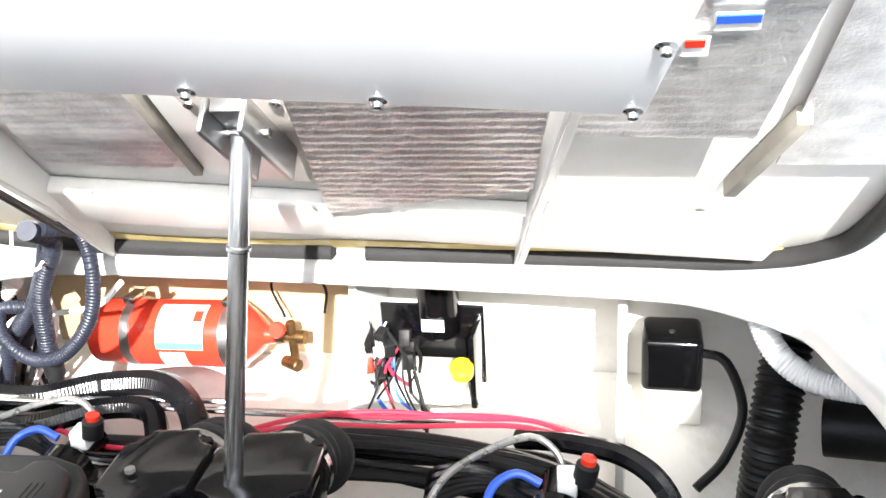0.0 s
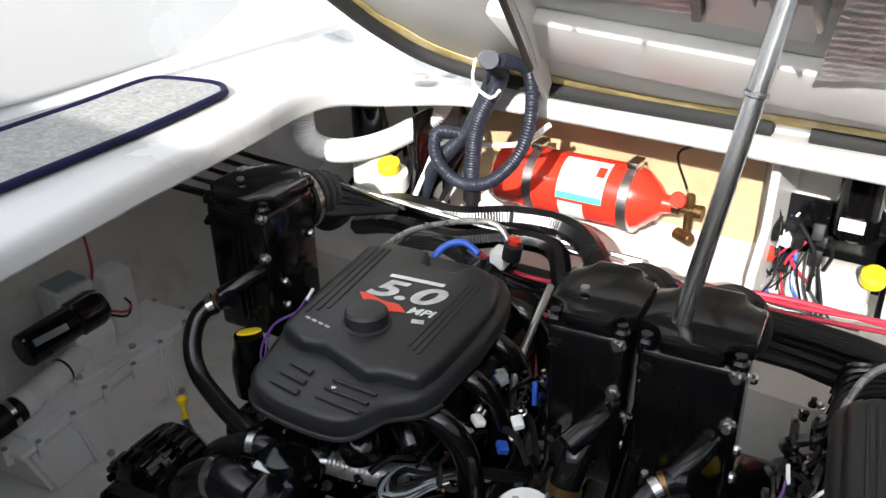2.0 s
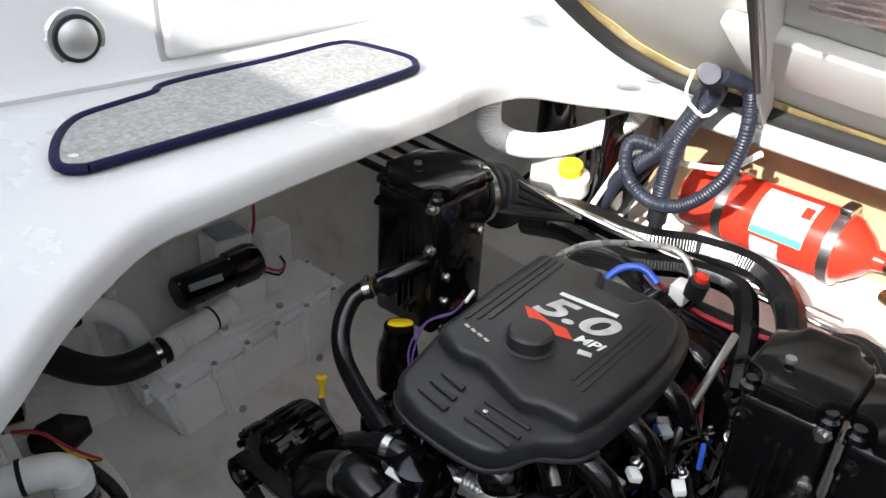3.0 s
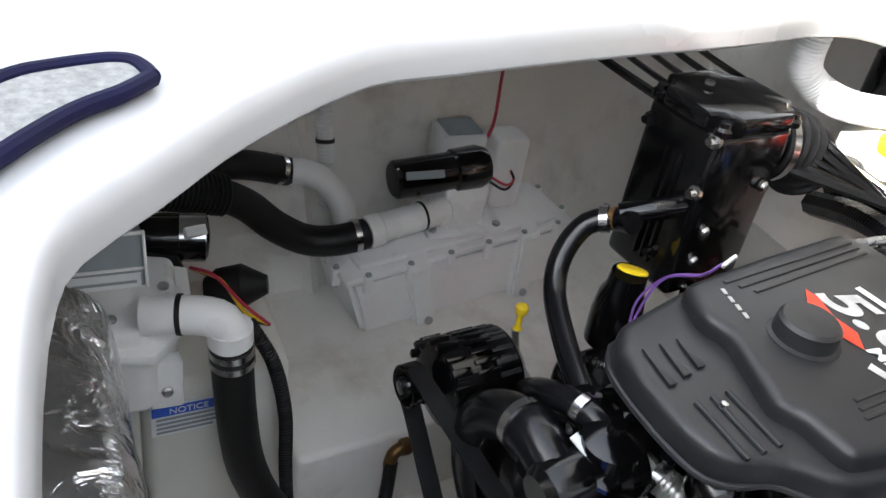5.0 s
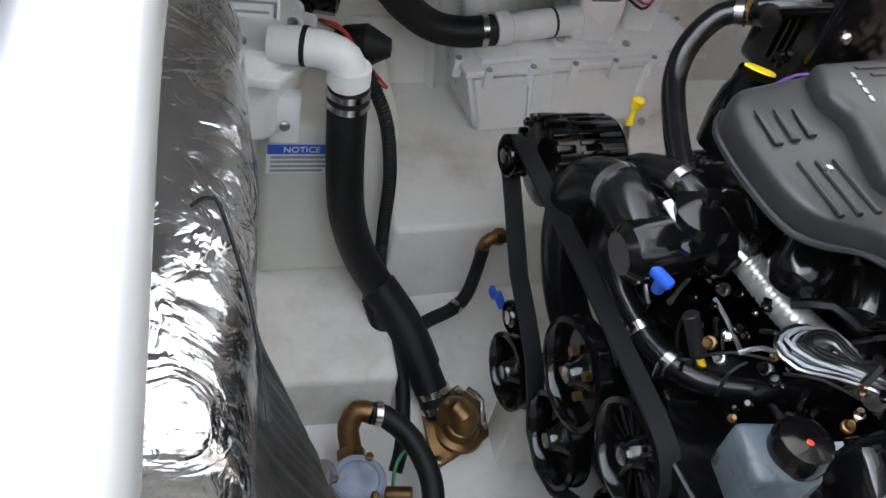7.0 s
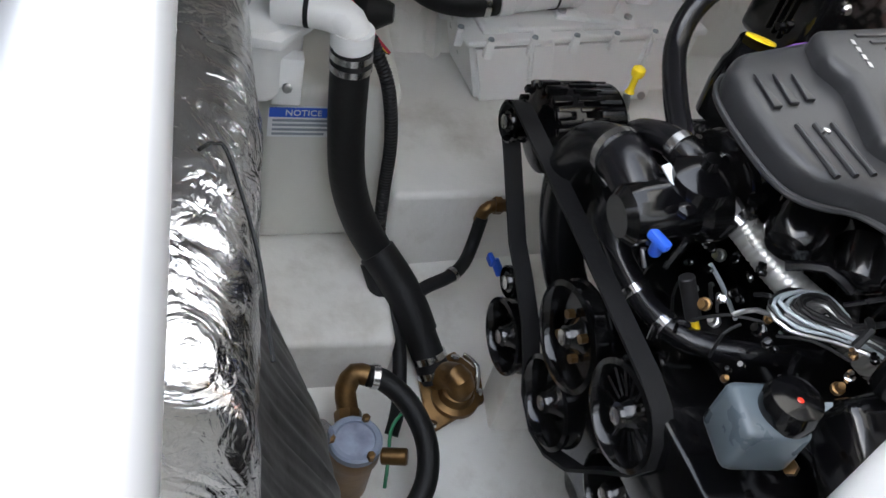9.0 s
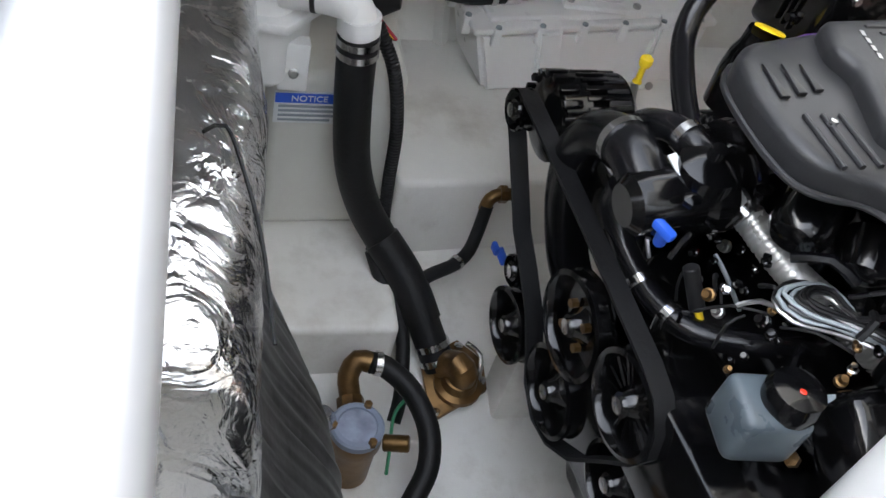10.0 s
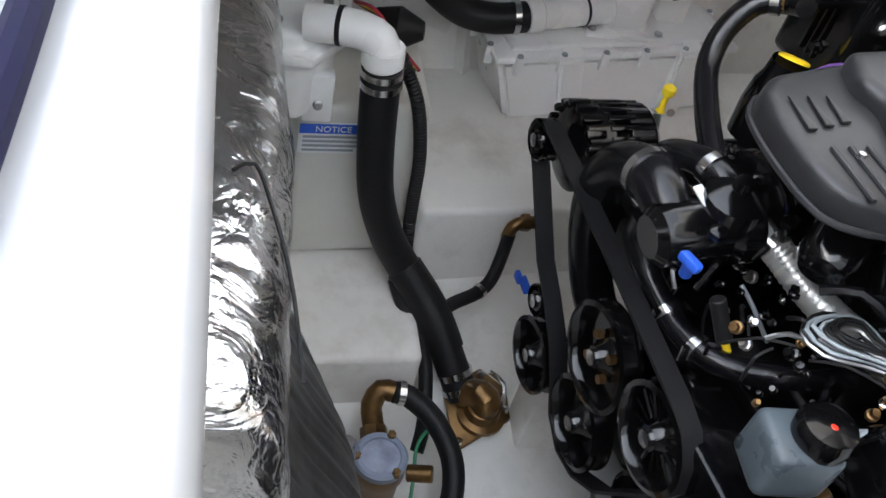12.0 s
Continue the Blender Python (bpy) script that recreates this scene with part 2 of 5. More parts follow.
# ---- deck and rim of the hatch opening ----
RIM = [(-0.3, 0.238), (-0.5, 0.236), (-0.62, 0.24), (-0.70, 0.25), (-0.745, 0.268), (-0.805, 0.325), (-0.9, 0.415), (-1.0, 0.55), (-1.025, 0.66), (-1.06, 0.85), (-1.10, 1.13), (-1.135, 1.3), (-1.10, 1.42), (-1.0, 1.52), (-0.87, 1.57), (-0.6, 1.575), (-0.2, 1.565), (0.2, 1.548), (0.34, 1.52), (0.44, 1.43), (0.485, 1.29), (0.515, 1.15), (0.525, 0.95), (0.5, 0.6), (0.41, 0.35), (0.25, 0.255), (0.0, 0.241)]
LOOP = smooth_path([(x, y, 0) for x, y in RIM + RIM[:1]], 0.03)[:-1]
n = len(LOOP)
rows = []
for off, z in ((0.9, 0.795), (0.05, 0.798), (0.014, 0.797), (0.012, 0.786), (0.004, 0.781), (0.0, 0.786), (0.0, 0.806), (0.0015, 0.816), (0.005, 0.8235), (0.0095, 0.8285), (0.018, 0.831), (0.05, 0.832), (0.3, 0.834), (0.9, 0.84)):
    row = []
    for i in range(n):
        p, t = LOOP[i], (LOOP[(i + 1) % n] - LOOP[i - 1]).normalized()
        out = Vector((-t.y, t.x, 0))
        aft = min(1, max(0, (p.y - 1.36) / 0.14))
        aft = aft * aft * (3 - 2 * aft)
        if off >= 0.3:
            c = p - Vector((-0.3, 0.9, 0))
            q = p + Vector((c.x / 0.8, c.y / 0.7, 0)).normalized() * off
        else:
            q = p - out * off if (p - out * 0.01 - Vector((-0.3, 0.9, 0))).length > (p - Vector((-0.3, 0.9, 0))).length else p + out * off
        fall = 0.018 + (0.05 if off >= 0.3 else 0.012 * min(1, max(0, (z - 0.8) / 0.03)))
        row.append((q.x, q.y, z - aft * fall))
    rows.append(row)
single("trim", sheet(rows, close=True), GEL, "white glossy moulded deck and hatch rim", "deck", kind="structure")


def carpet(points, lab):
    line = smooth_path([(x, y, 0) for x, y in points] + [(*points[0], 0)], 0.01)[:-1]
    c = thing("deck_carpet", lab, "carpet", (line[0].x, line[0].y, 0.836))
    part("pad", prism([(p.x, p.y) for p in line], 0.835, 0.845), CARPET, c)
    b = [(p.x, p.y, 0.843) for p in line]
    part("binding", tube(b + b[:1], 0.0075, 10, step=0.008), PIPING, c, "navy blue vinyl edge binding")
    return c


CARPET = material("fleecy grey carpet", (0.3, 0.3, 0.29), 0.95, vary=0.25, scale=120, bump=1.0, bump_scale=350, stain=(0.2, 0.2, 0.185), stain_amount=0.6, stain_scale=22)
c1 = carpet([(-1.15, 0.545), (-1.165, 0.522), (-1.2, 0.522), (-1.27, 0.555), (-1.326, 0.605), (-1.35, 0.68), (-1.366, 0.744), (-1.395, 0.79), (-1.415, 1.0), (-1.435, 1.15), (-1.41, 1.195), (-1.3, 1.222), (-1.25, 1.205), (-1.225, 1.16), (-1.19, 0.95), (-1.165, 0.7)], "pale grey deck carpet with navy binding on the side deck")
c2 = carpet([(-0.905, 0.333), (-0.93, 0.325), (-0.938, 0.305), (-0.925, 0.26), (-0.91, 0.232), (-0.87, 0.195), (-0.833, 0.159), (-0.79, 0.05), (-0.77, -0.3), (-0.2, -0.3), (-0.2, 0.14), (-0.225, 0.168), (-0.3, 0.173), (-0.45, 0.174), (-0.6, 0.172), (-0.69, 0.18), (-0.757, 0.204), (-0.84, 0.264), (-0.878, 0.308)], "pale grey deck carpet with navy binding in the cockpit")
for x, y, c in ((-1.195, 0.545, c1), (-0.845, 0.2, c2), (-1.38, 1.1, c1)):
    part("snap", lathe((x, y, 0.843), (0, 0, 1), [(0, 0.008), (0.003, 0.008), (0.005, 0.004)], 12), STEEL, c, "chrome press stud")

# cockpit side liner with a raised locker panel
liner = [[(x + 0.02 * (y - 1), y, z) for x, z in ((-1.45, 0.825), (-1.47, 0.832), (-1.485, 0.86), (-1.50, 0.95), (-1.53, 1.4), (-1.55, 1.9))] for y in (-1.5, 0.2, 0.9, 1.6, 2.6)]
single("wall_west_1", sheet(liner, 0.02), GEL, "white gelcoat cockpit side", "wall", kind="structure")
PANEL_SEAL = material("grey rubber seal", (0.3, 0.3, 0.3), 0.6)
lk = thing("locker_panel", "white moulded locker panel on the cockpit side", "panel", (-1.49, 1.1, 0.88))
bm = box((-0.012, -0.42, -0.45), (0.012, 0.42, 0.45), 0.012, seg=3)
bmesh.ops.transform(bm, matrix=pose(-1.502, 1.24, 1.31, 0, -4, 1), verts=bm.verts[:])
part("door_panel", bm, GEL, lk)
bm = box((-0.006, -0.43, -0.458), (0.006, 0.43, 0.458), 0.004)
bmesh.ops.transform(bm, matrix=pose(-1.51, 1.24, 1.31, 0, -4, 1), verts=bm.verts[:])
part("surround", bm, PANEL_SEAL, lk, "grey rubber surround")
sp = thing("courtesy_light", "round clear lamp with black and chrome rings on the cockpit side", "lamp", (-1.48, 0.68, 0.9))
part("bezel", lathe((-1.49, 0.68, 0.915), (1, 0, 0.08), [(0, 0.05), (0.008, 0.05), (0.012, 0.046), (0.012, 0.03)], 28), STEEL, sp, "chrome bezel")
part("ring", lathe((-1.482, 0.68, 0.9155), (1, 0, 0.08), [(0, 0.039), (0.008, 0.038), (0.009, 0.034)], 28), RUBBER, sp, "black ring")
part("lens", lathe((-1.476, 0.68, 0.916), (1, 0, 0.08), [(0, 0.033), (0.005, 0.031), (0.011, 0.018), (0.012, 0.002)], 24), ALU, sp, "clear lens over a reflector")
# added wall behind the camera, its height set to keep sun off the deck
single("wall_south_1", box((-1.6, -1.3, 0.8), (1.2, -1.25, 2.06), 0.02), GEL, "unseen white wall added to shade the forward deck", "wall", kind="structure")
single("wall_east_1", sheet([[(1.05, y, z) for z in (0.825, 1.2, 1.9)] for y in (-1.5, 2.6)], 0.02), GEL, "white gelcoat cockpit side", "wall", kind="structure")
single("deck_fitting", lathe((-1.0, 1.5, 0.831), (0, 0, 1), [(0, 0.026), (0.003, 0.026), (0.004, 0.022), (0.0045, 0.001)], 24), GEL, "small round white drain cap on the rim", "fitting")

# ---- lifted hatch ----
TILT_LID = radians(38)
CL, SL = math.cos(TILT_LID), math.sin(TILT_LID)


def lid(x, v, w=0.0):
    """A point of the hatch: across, up the slope from the hinge, and below its underside."""
    return Vector((x, 1.615 - v * CL - w * SL, 0.822 + v * SL - w * CL))


LIDM = Matrix(((1, 0, 0, 0), (0, -CL, -SL, 1.615), (0, SL, -CL, 0.822), (0, 0, 0, 1)))


def lbox(lo, hi, bev=0.0, bm=None):
    b = box(lo, hi, bev)
    bmesh.ops.transform(b, matrix=LIDM, verts=b.verts[:])
    bmesh.ops.recalc_face_normals(b, faces=b.faces[:])
    return b


FOIL = material("reflective bubble foil", (0.86, 0.86, 0.86), 0.4, 0.85, vary=0.2, scale=25, bump=0.6, bump_scale=220)
CRINKLE = material("crinkled aluminium foil", (0.88, 0.88, 0.89), 0.17, 1.0, vary=0.12, scale=12, bump=0.9, bump_scale=45, rough_vary=0.05)
cn, cl = CRINKLE.node_tree.nodes, CRINKLE.node_tree.links
ctc = cn.new("ShaderNodeTexCoord")
last = None
for csc, cdist, cpow in ((14.0, 0.011, 0.8), (44.0, 0.0034, 0.42), (130.0, 0.0011, 0.3)):
    fold = cn.new("ShaderNodeTexNoise")
    fold.inputs["Scale"].default_value, fold.inputs["Detail"].default_value, fold.inputs["Distortion"].default_value = csc, 3, 1.2
    cl.new(ctc.outputs["Object"], fold.inputs["Vector"])
    ridge_ = cn.new("ShaderNodeMath")
    ridge_.operation = "SUBTRACT"
    ridge_.inputs[1].default_value = 0.5
    cl.new(fold.outputs["Fac"], ridge_.inputs[0])
    edge_ = cn.new("ShaderNodeMath")
    edge_.operation = "ABSOLUTE"
    cl.new(ridge_.outputs[0], edge_.inputs[0])
    cb = cn.new("ShaderNodeBump")
    cb.inputs["Strength"].default_value, cb.inputs["Distance"].default_value = cpow, cdist
    cl.new(edge_.outputs[0], cb.inputs["Height"])
    if last:
        cl.new(last.outputs["Normal"], cb.inputs["Normal"])
    last = cb
cl.new(last.outputs["Normal"], cn["Principled BSDF"].inputs["Normal"])
GLUE = material("aged yellow sealant", (0.55, 0.42, 0.17), 0.6, vary=0.35, scale=14, bump=0.4, stain=(0.75, 0.7, 0.58), stain_amount=0.9, stain_scale=14)
GAPGREY = material("grey for shaded gaps", (0.3, 0.28, 0.24), 0.6, vary=0.2, scale=20, bump=0.3)
BRACKETP = material("dull grey bracket paint", (0.42, 0.39, 0.36), 0.5, 0.2, vary=0.12, scale=18)
PANEL = material("grey-white painted panel", (0.7, 0.72, 0.74), 0.4, vary=0.03, scale=4, stain=(0.6, 0.61, 0.62), stain_amount=0.3)

hatch = thing("engine_hatch", "lifted white fibreglass engine hatch seen from beneath", "hatch", lid(-0.3, 0))
plan = [(-1.13, 0.14), (-1.10, 0.05), (-1.02, -0.01), (-0.9, -0.035), (0.4, -0.035), (0.52, 0.0), (0.58, 0.07), (0.6, 0.16), (0.6, 1.02), (-1.13, 1.02)]
part("shell", prism(plan, -0.05, 0.0, 0.008, m=LIDM), LINER, hatch)
part("ledge", prism([(-0.72, 0.215), (0.42, 0.06), (0.44, 0.21), (-0.72, 0.37)], 0.001, 0.03, 0.008, m=LIDM, seg=3), LINER, hatch, "white moulded cross ledge")
part("strut_board", prism([(-0.35, 0.40), (-0.21, 0.37), (-0.1, 0.9), (-0.25, 0.9)], 0.001, 0.018, 0.003, m=LIDM), LINER, hatch, "cream board that carries the strut bracket")
# two thin grey strips stand in for the shaded gaps beside the foil
part("slat", prism([(-0.366, 0.41), (-0.352, 0.41), (-0.296, 0.72), (-0.31, 0.72)], 0.001, 0.024, 0.002, m=LIDM), GAPGREY, hatch, "grey strip that stands in for a shaded gap")
part("slat", prism([(0.333, 0.34), (0.349, 0.34), (0.4, 0.56), (0.384, 0.56)], 0.001, 0.024, 0.002, m=LIDM), GAPGREY, hatch, "grey strip that stands in for a shaded gap")


def rib(x0, k, lab):
    bm = bmesh.new()
    pts = [(1.01, 0.001), (1.01, 0.1), (0.9, 0.1), (0.55, 0.072), (0.33, 0.05), (0.1, 0.042), (0.0, 0.034), (-0.015, 0.02), (0.0, 0.001)]
    a = [bm.verts.new(lid(x0 + k * v - 0.008, v, w)) for v, w in pts]
    b = [bm.verts.new(lid(x0 + k * v + 0.008, v, w)) for v, w in pts]
    bm.faces.new(a), bm.faces.new(b[::-1])
    for i in range(len(pts)):
        bm.faces.new((a[i], b[i], b[(i + 1) % len(pts)], a[(i + 1) % len(pts)]))
    bmesh.ops.recalc_face_normals(bm, faces=bm.faces[:])
    bmesh.ops.bevel(bm, geom=bm.edges[:], offset=0.004, segments=2, affect="EDGES")
    part("gusset", bm, LINER, hatch, lab)


rib(-0.75, 0.3, "white moulded gusset rib")
rib(0.03, 0.2, "white moulded gusset rib")


def crumple(quad, w, amp, lab, step=0.005):
    """Foil blanket on the hatch: fine ribs with creases, on four corners."""
    bl, br, tr, tl = [Vector(p) for p in quad]
    nx, nv = int((br - bl).length / step), int((tl - bl).length / step)
    rows = []
    for j in range(nv + 1):
        row = []
        for i in range(nx + 1):
            s, t = i / nx, j / nv
            p = (bl * (1 - s) + br * s) * (1 - t) + (tl * (1 - s) + tr * s) * t
            x, v = p
            hh = amp * 0.7 * (math.sin(v * 330) * 0.55 + 0.7 * noise.noise(Vector((x * 45, v * 45, 3))) + 0.8 * noise.noise(Vector((x * 120, v * 120, 7))) + 1.2 * max(0, noise.noise(Vector((x * 20 + v * 30, v * 8, 5))) - 0.25))
            row.append(lid(x, v, w + hh))
        rows.append(row)
    return part("foil_blanket", sheet(rows, 0.003), FOIL, hatch, lab)


crumple(((-0.575, 0.44), (-0.37, 0.41), (-0.3, 0.76), (-0.5, 0.77)), 0.012, 0.0016, "silver bubble-foil insulation")
crumple(((-0.208, 0.295), (0.1, 0.40), (0.16, 0.74), (-0.11, 0.75)), 0.034, 0.0018, "creased silver bubble-foil insulation")
crumple(((0.16, 0.56), (0.345, 0.545), (0.385, 1.01), (0.23, 1.01)), 0.03, 0.0016, "creased silver bubble-foil insulation")
crumple(((0.385, 0.42), (0.56, 0.42), (0.56, 1.01), (0.4, 1.01)), 0.008, 0.001, "thin silver bubble-foil insulation", 0.008)
pan = part("cover_panel", prism([(-0.47, 0.858), (0.233, 0.767), (0.266, 0.927), (0.285, 1.06), (-0.57, 1.06)], 0.102, 0.108, 0.002, m=LIDM), PANEL, hatch, "flat pale grey panel screwed under the hatch")
for x, v in ((-0.44, 0.872), (-0.33, 0.852), (-0.137, 0.826), (0.022, 0.803), (0.224, 0.776), (0.246, 0.877)):
    p, d = lid(x, v, 0.106), lid(x, v, 1) - lid(x, v, 0)
    part("screw", lathe(p, d, [(0, 0.008), (0.003, 0.008), (0.005, 0.005), (0.009, 0.004), (0.01, 0.001)], 14), STEEL, pan)
# foam seal round the edge, in two lengths with a gap, and its sealant
part("seal", tube([lid(-0.307, 0.0, 0.012), lid(-0.6, 0.004, 0.012), lid(-0.86, 0.03, 0.012), lid(-0.97, 0.07, 0.012), lid(-1.04, 0.16, 0.012), lid(-1.075, 0.34, 0.012), lid(-1.085, 0.7, 0.012), lid(-1.085, 0.97, 0.012)], 0.017, 12), FOAM, hatch, "black foam edge seal")
part("seal", tube([lid(-0.243, 0.0, 0.012), lid(0.0, -0.003, 0.012), lid(0.3, 0.0, 0.012), lid(0.43, 0.02, 0.012), lid(0.5, 0.07, 0.012), lid(0.54, 0.17, 0.012), lid(0.55, 0.5, 0.012), lid(0.55, 0.97, 0.012)], 0.017, 12), FOAM, hatch, "black foam edge seal")
rows = []
for p in smooth_path([(0.43, 0.03, 0), (0.3, 0.02, 0), (-0.27, 0.02, 0), (-0.6, 0.024, 0), (-0.86, 0.05, 0), (-0.96, 0.09, 0), (-1.02, 0.17, 0), (-1.055, 0.34, 0), (-1.06, 0.9, 0)], 0.012):
    k = 0.012 + 0.014 * max(0, noise.noise(Vector((p.x * 9, p.y * 9, 1))) + 0.3)
    rows.append([lid(p.x - 0.01, p.y - 0.02, 0.002), lid(p.x + k * 0.8, p.y + k * 0.3, 0.004), lid(p.x + k * 1.3, p.y + k, 0.001)])
part("sealant", sheet(rows, 0.002), GLUE, hatch, "yellowed sealant along the seal")
# small label on the foil beside the panel
lb = part("label", lbox((0.285, 0.775, 0.037), (0.32, 0.8, 0.039)), WHITEP, hatch, "white label with a blue band")
part("band", lbox((0.286, 0.788, 0.039), (0.319, 0.799, 0.0405)), BLUE, lb, "blue band")
lb = part("label", lbox((0.262, 0.735, 0.037), (0.284, 0.765, 0.039)), WHITEP, hatch, "white label with a red square")
part("band", lbox((0.264, 0.752, 0.039), (0.28, 0.763, 0.0405)), RED, lb, "red square")
for k in range(4):
    v = 0.825 + 0.02 * k
    part("vent_bar", lbox((0.285, v, 0.03), (0.4, v + 0.012, 0.04), 0.002), RUBBER, hatch, "black ribbed strip")

# bracket and strut
st = thing("hatch_strut", "polished steel hatch strut with a black lower cylinder", "strut", (-0.3, 1.0, 0.2))
top, low = lid(-0.203, 0.6, 0.045), Vector((-0.272, 1.066, 0.667))
foot = low + (low - top).normalized() * 0.75
part("rod", rod(low - (top - low).normalized() * 0.02, top, 0.0125, seg=20), STEEL, st)
cyl = part("cylinder", lathe(foot, low - foot, [(0, 0.02), (0.01, 0.027), (0.73, 0.027), (0.745, 0.024), (0.75, 0.014)], 20), BLACK, st, "black strut cylinder")
part("collar", lathe(low.lerp(top, 0.72), top - low, [(0, 0.0125), (0.002, 0.0145), (0.006, 0.0145), (0.008, 0.0125)], 20), STEEL, st)
bk = part("clevis", lbox((-0.222, 0.575, 0.021), (-0.185, 0.645, 0.04), 0.003), ALU, st, "galvanised clevis bracket")
for x in (-0.231, -0.184):
    part("cheek", lbox((x, 0.5, 0.02), (x + 0.008, 0.65, 0.066), 0.006), ALU, bk)
part("base_plate", lbox((-0.265, 0.485, 0.019), (-0.143, 0.655, 0.0225), 0.002), BRACKETP, bk)
for x in (-0.266, -0.146):
    part("flange", lbox((x, 0.495, 0.0225), (x + 0.003, 0.585, 0.036), 0.001), BRACKETP, bk)
part("pin", rod(lid(-0.24, 0.6, 0.045), lid(-0.168, 0.6, 0.045), 0.006), STEEL, bk)
for x in (-0.255, -0.153):
    part("bolt", lathe(lid(x, 0.63, 0.022), lid(0, 0, 1) - lid(0, 0, 0), [(0, 0.007), (0.004, 0.007), (0.006, 0.004)], 8), STEEL, bk)

# ---- transom fittings ----
ex = thing("fire_extinguisher", "red fire extinguisher bottle strapped to the transom board", "extinguisher", (-0.75, 1.76, 0.5))
EZ, EY = 0.56, 1.757
part("bottle", lathe((-0.985, EY, EZ - 0.012), (1, 0, 0.02), [(0, 0.02), (0.004, 0.053), (0.018, 0.07), (0.03, 0.073), (0.33, 0.073), (0.365, 0.064), (0.395, 0.04), (0.41, 0.022), (0.43, 0.018)], 36), RED, ex)
for x in (-0.875, -0.645):
    s = part("strap", lathe((x - 0.011, EY, EZ - 0.008), (1, 0, 0.02), [(0, 0.073), (0.0, 0.0755), (0.022, 0.0755), (0.022, 0.073)], 36), ALU, ex, "stainless band clamp")
    part("screw", box((x - 0.012, EY - 0.03, EZ + 0.069), (x + 0.012, EY + 0.02, EZ + 0.085), 0.003), STEEL, s)
    part("foot", box((x - 0.012, EY, EZ - 0.085), (x + 0.012, 1.842, EZ - 0.062), 0.002), STEEL, s)


def wrap(x0, x1, a0, a1, r, mat, name, parent, lab, c=(EY, EZ)):
    rows = []
    for j in range(13):
        a = radians(a0 + (a1 - a0) * j / 12)
        rows.append([(x, c[0] - math.cos(a) * r, c[1] + math.sin(a) * r + 0.02 * (x + 0.98) - 0.012) for x in (x0, x1)])
    return part(name, sheet(rows, 0.0006), mat, parent, lab)


lab1 = wrap(-0.8, -0.69, 5, 80, 0.0742, WHITEP, "label", ex, "pale printed instruction label")
LABELT = material("teal label band", (0.1, 0.5, 0.42), 0.4)
INK = material("grey label ink", (0.3, 0.34, 0.36), 0.5)
wrap(-0.8, -0.69, -2, 10, 0.0744, LABELT, "band", lab1, "teal band")
wrap(-0.715, -0.695, 45, 65, 0.0752, RED, "band", lab1, "red mark")
for k in range(5):
    wrap(-0.793, -0.73 - 0.006 * (k % 2), 22 + 8 * k, 25 + 8 * k, 0.0752, INK, "print", lab1, "")
wrap(-0.795, -0.735, -48, -8, 0.0742, WHITEP, "label", ex, "white printed label")
vv = part("valve", lathe((-0.56, EY, EZ - 0.006), (1, 0, 0), [(0, 0.016), (0.02, 0.016), (0.022, 0.011), (0.05, 0.011), (0.052, 0.015), (0.07, 0.015)], 14), BRONZE, ex, "brass valve")
part("stem", rod((-0.52, EY, EZ - 0.06), (-0.52, EY, EZ + 0.03), 0.01), BRONZE, vv)
part("nozzle", rod((-0.54, EY - 0.01, EZ - 0.06), (-0.5, EY - 0.03, EZ - 0.06), 0.014), BRONZE, vv)
part("gauge", lathe((-0.535, EY - 0.03, EZ + 0.025), (0, -1, 0.4), [(0, 0.017), (0.008, 0.018), (0.012, 0.016), (0.012, 0.002)], 18), RED, vv, "small red-rimmed gauge")
part("cable", tube([(-0.53, EY, EZ + 0.04), (-0.57, 1.8, 0.66), (-0.5, 1.82, 0.68), (-0.45, 1.8, 0.65), (-0.45, 1.78, 0.6)], 0.003, 6), RUBBER, vv, "thin black cable")
for o in ex.children_recursive:
    if o.parent is ex:
        o.location.x += 0.038

pw = thing("trim_pump", "black trim pump with wiring and yellow-capped reservoir on the transom", "pump", (-0.2, 1.75, 0.45))
part("plate", box((-0.315, 1.80, 0.44), (-0.075, 1.81, 0.62), 0.004), BLACK, pw)
part("arm", box((-0.315, 1.72, 0.45), (-0.305, 1.80, 0.60), 0.003), BLACK, pw)
part("arm", box((-0.09, 1.70, 0.44), (-0.078, 1.80, 0.60), 0.003), BLACK, pw)
m_ = part("motor", lathe((-0.16, 1.765, 0.57), (0, 0, 1), [(0, 0.03), (0.01, 0.042), (0.19, 0.042), (0.2, 0.03)], 24), BLACK, pw, "black cylindrical motor")
part("label", box((-0.185, 1.718, 0.60), (-0.14, 1.7225, 0.625)), WHITEP, m_)
part("tank", box((-0.26, 1.71, 0.43), (-0.11, 1.79, 0.51), 0.014, seg=3), TANKP, pw, "translucent fluid reservoir")
part("cap", lathe((-0.105, 1.70, 0.522), (0.1, -0.5, 1), [(0, 0.024), (0.02, 0.024), (0.026, 0.018)], 18), YELLOW, pw, "yellow filler cap")
random.seed(4)
WIRES = [RUBBER, RUBBER, RUBBER, RUBBER, RUBBER, REDWIRE, BLUE, PVC, RUBBER, PIPING]
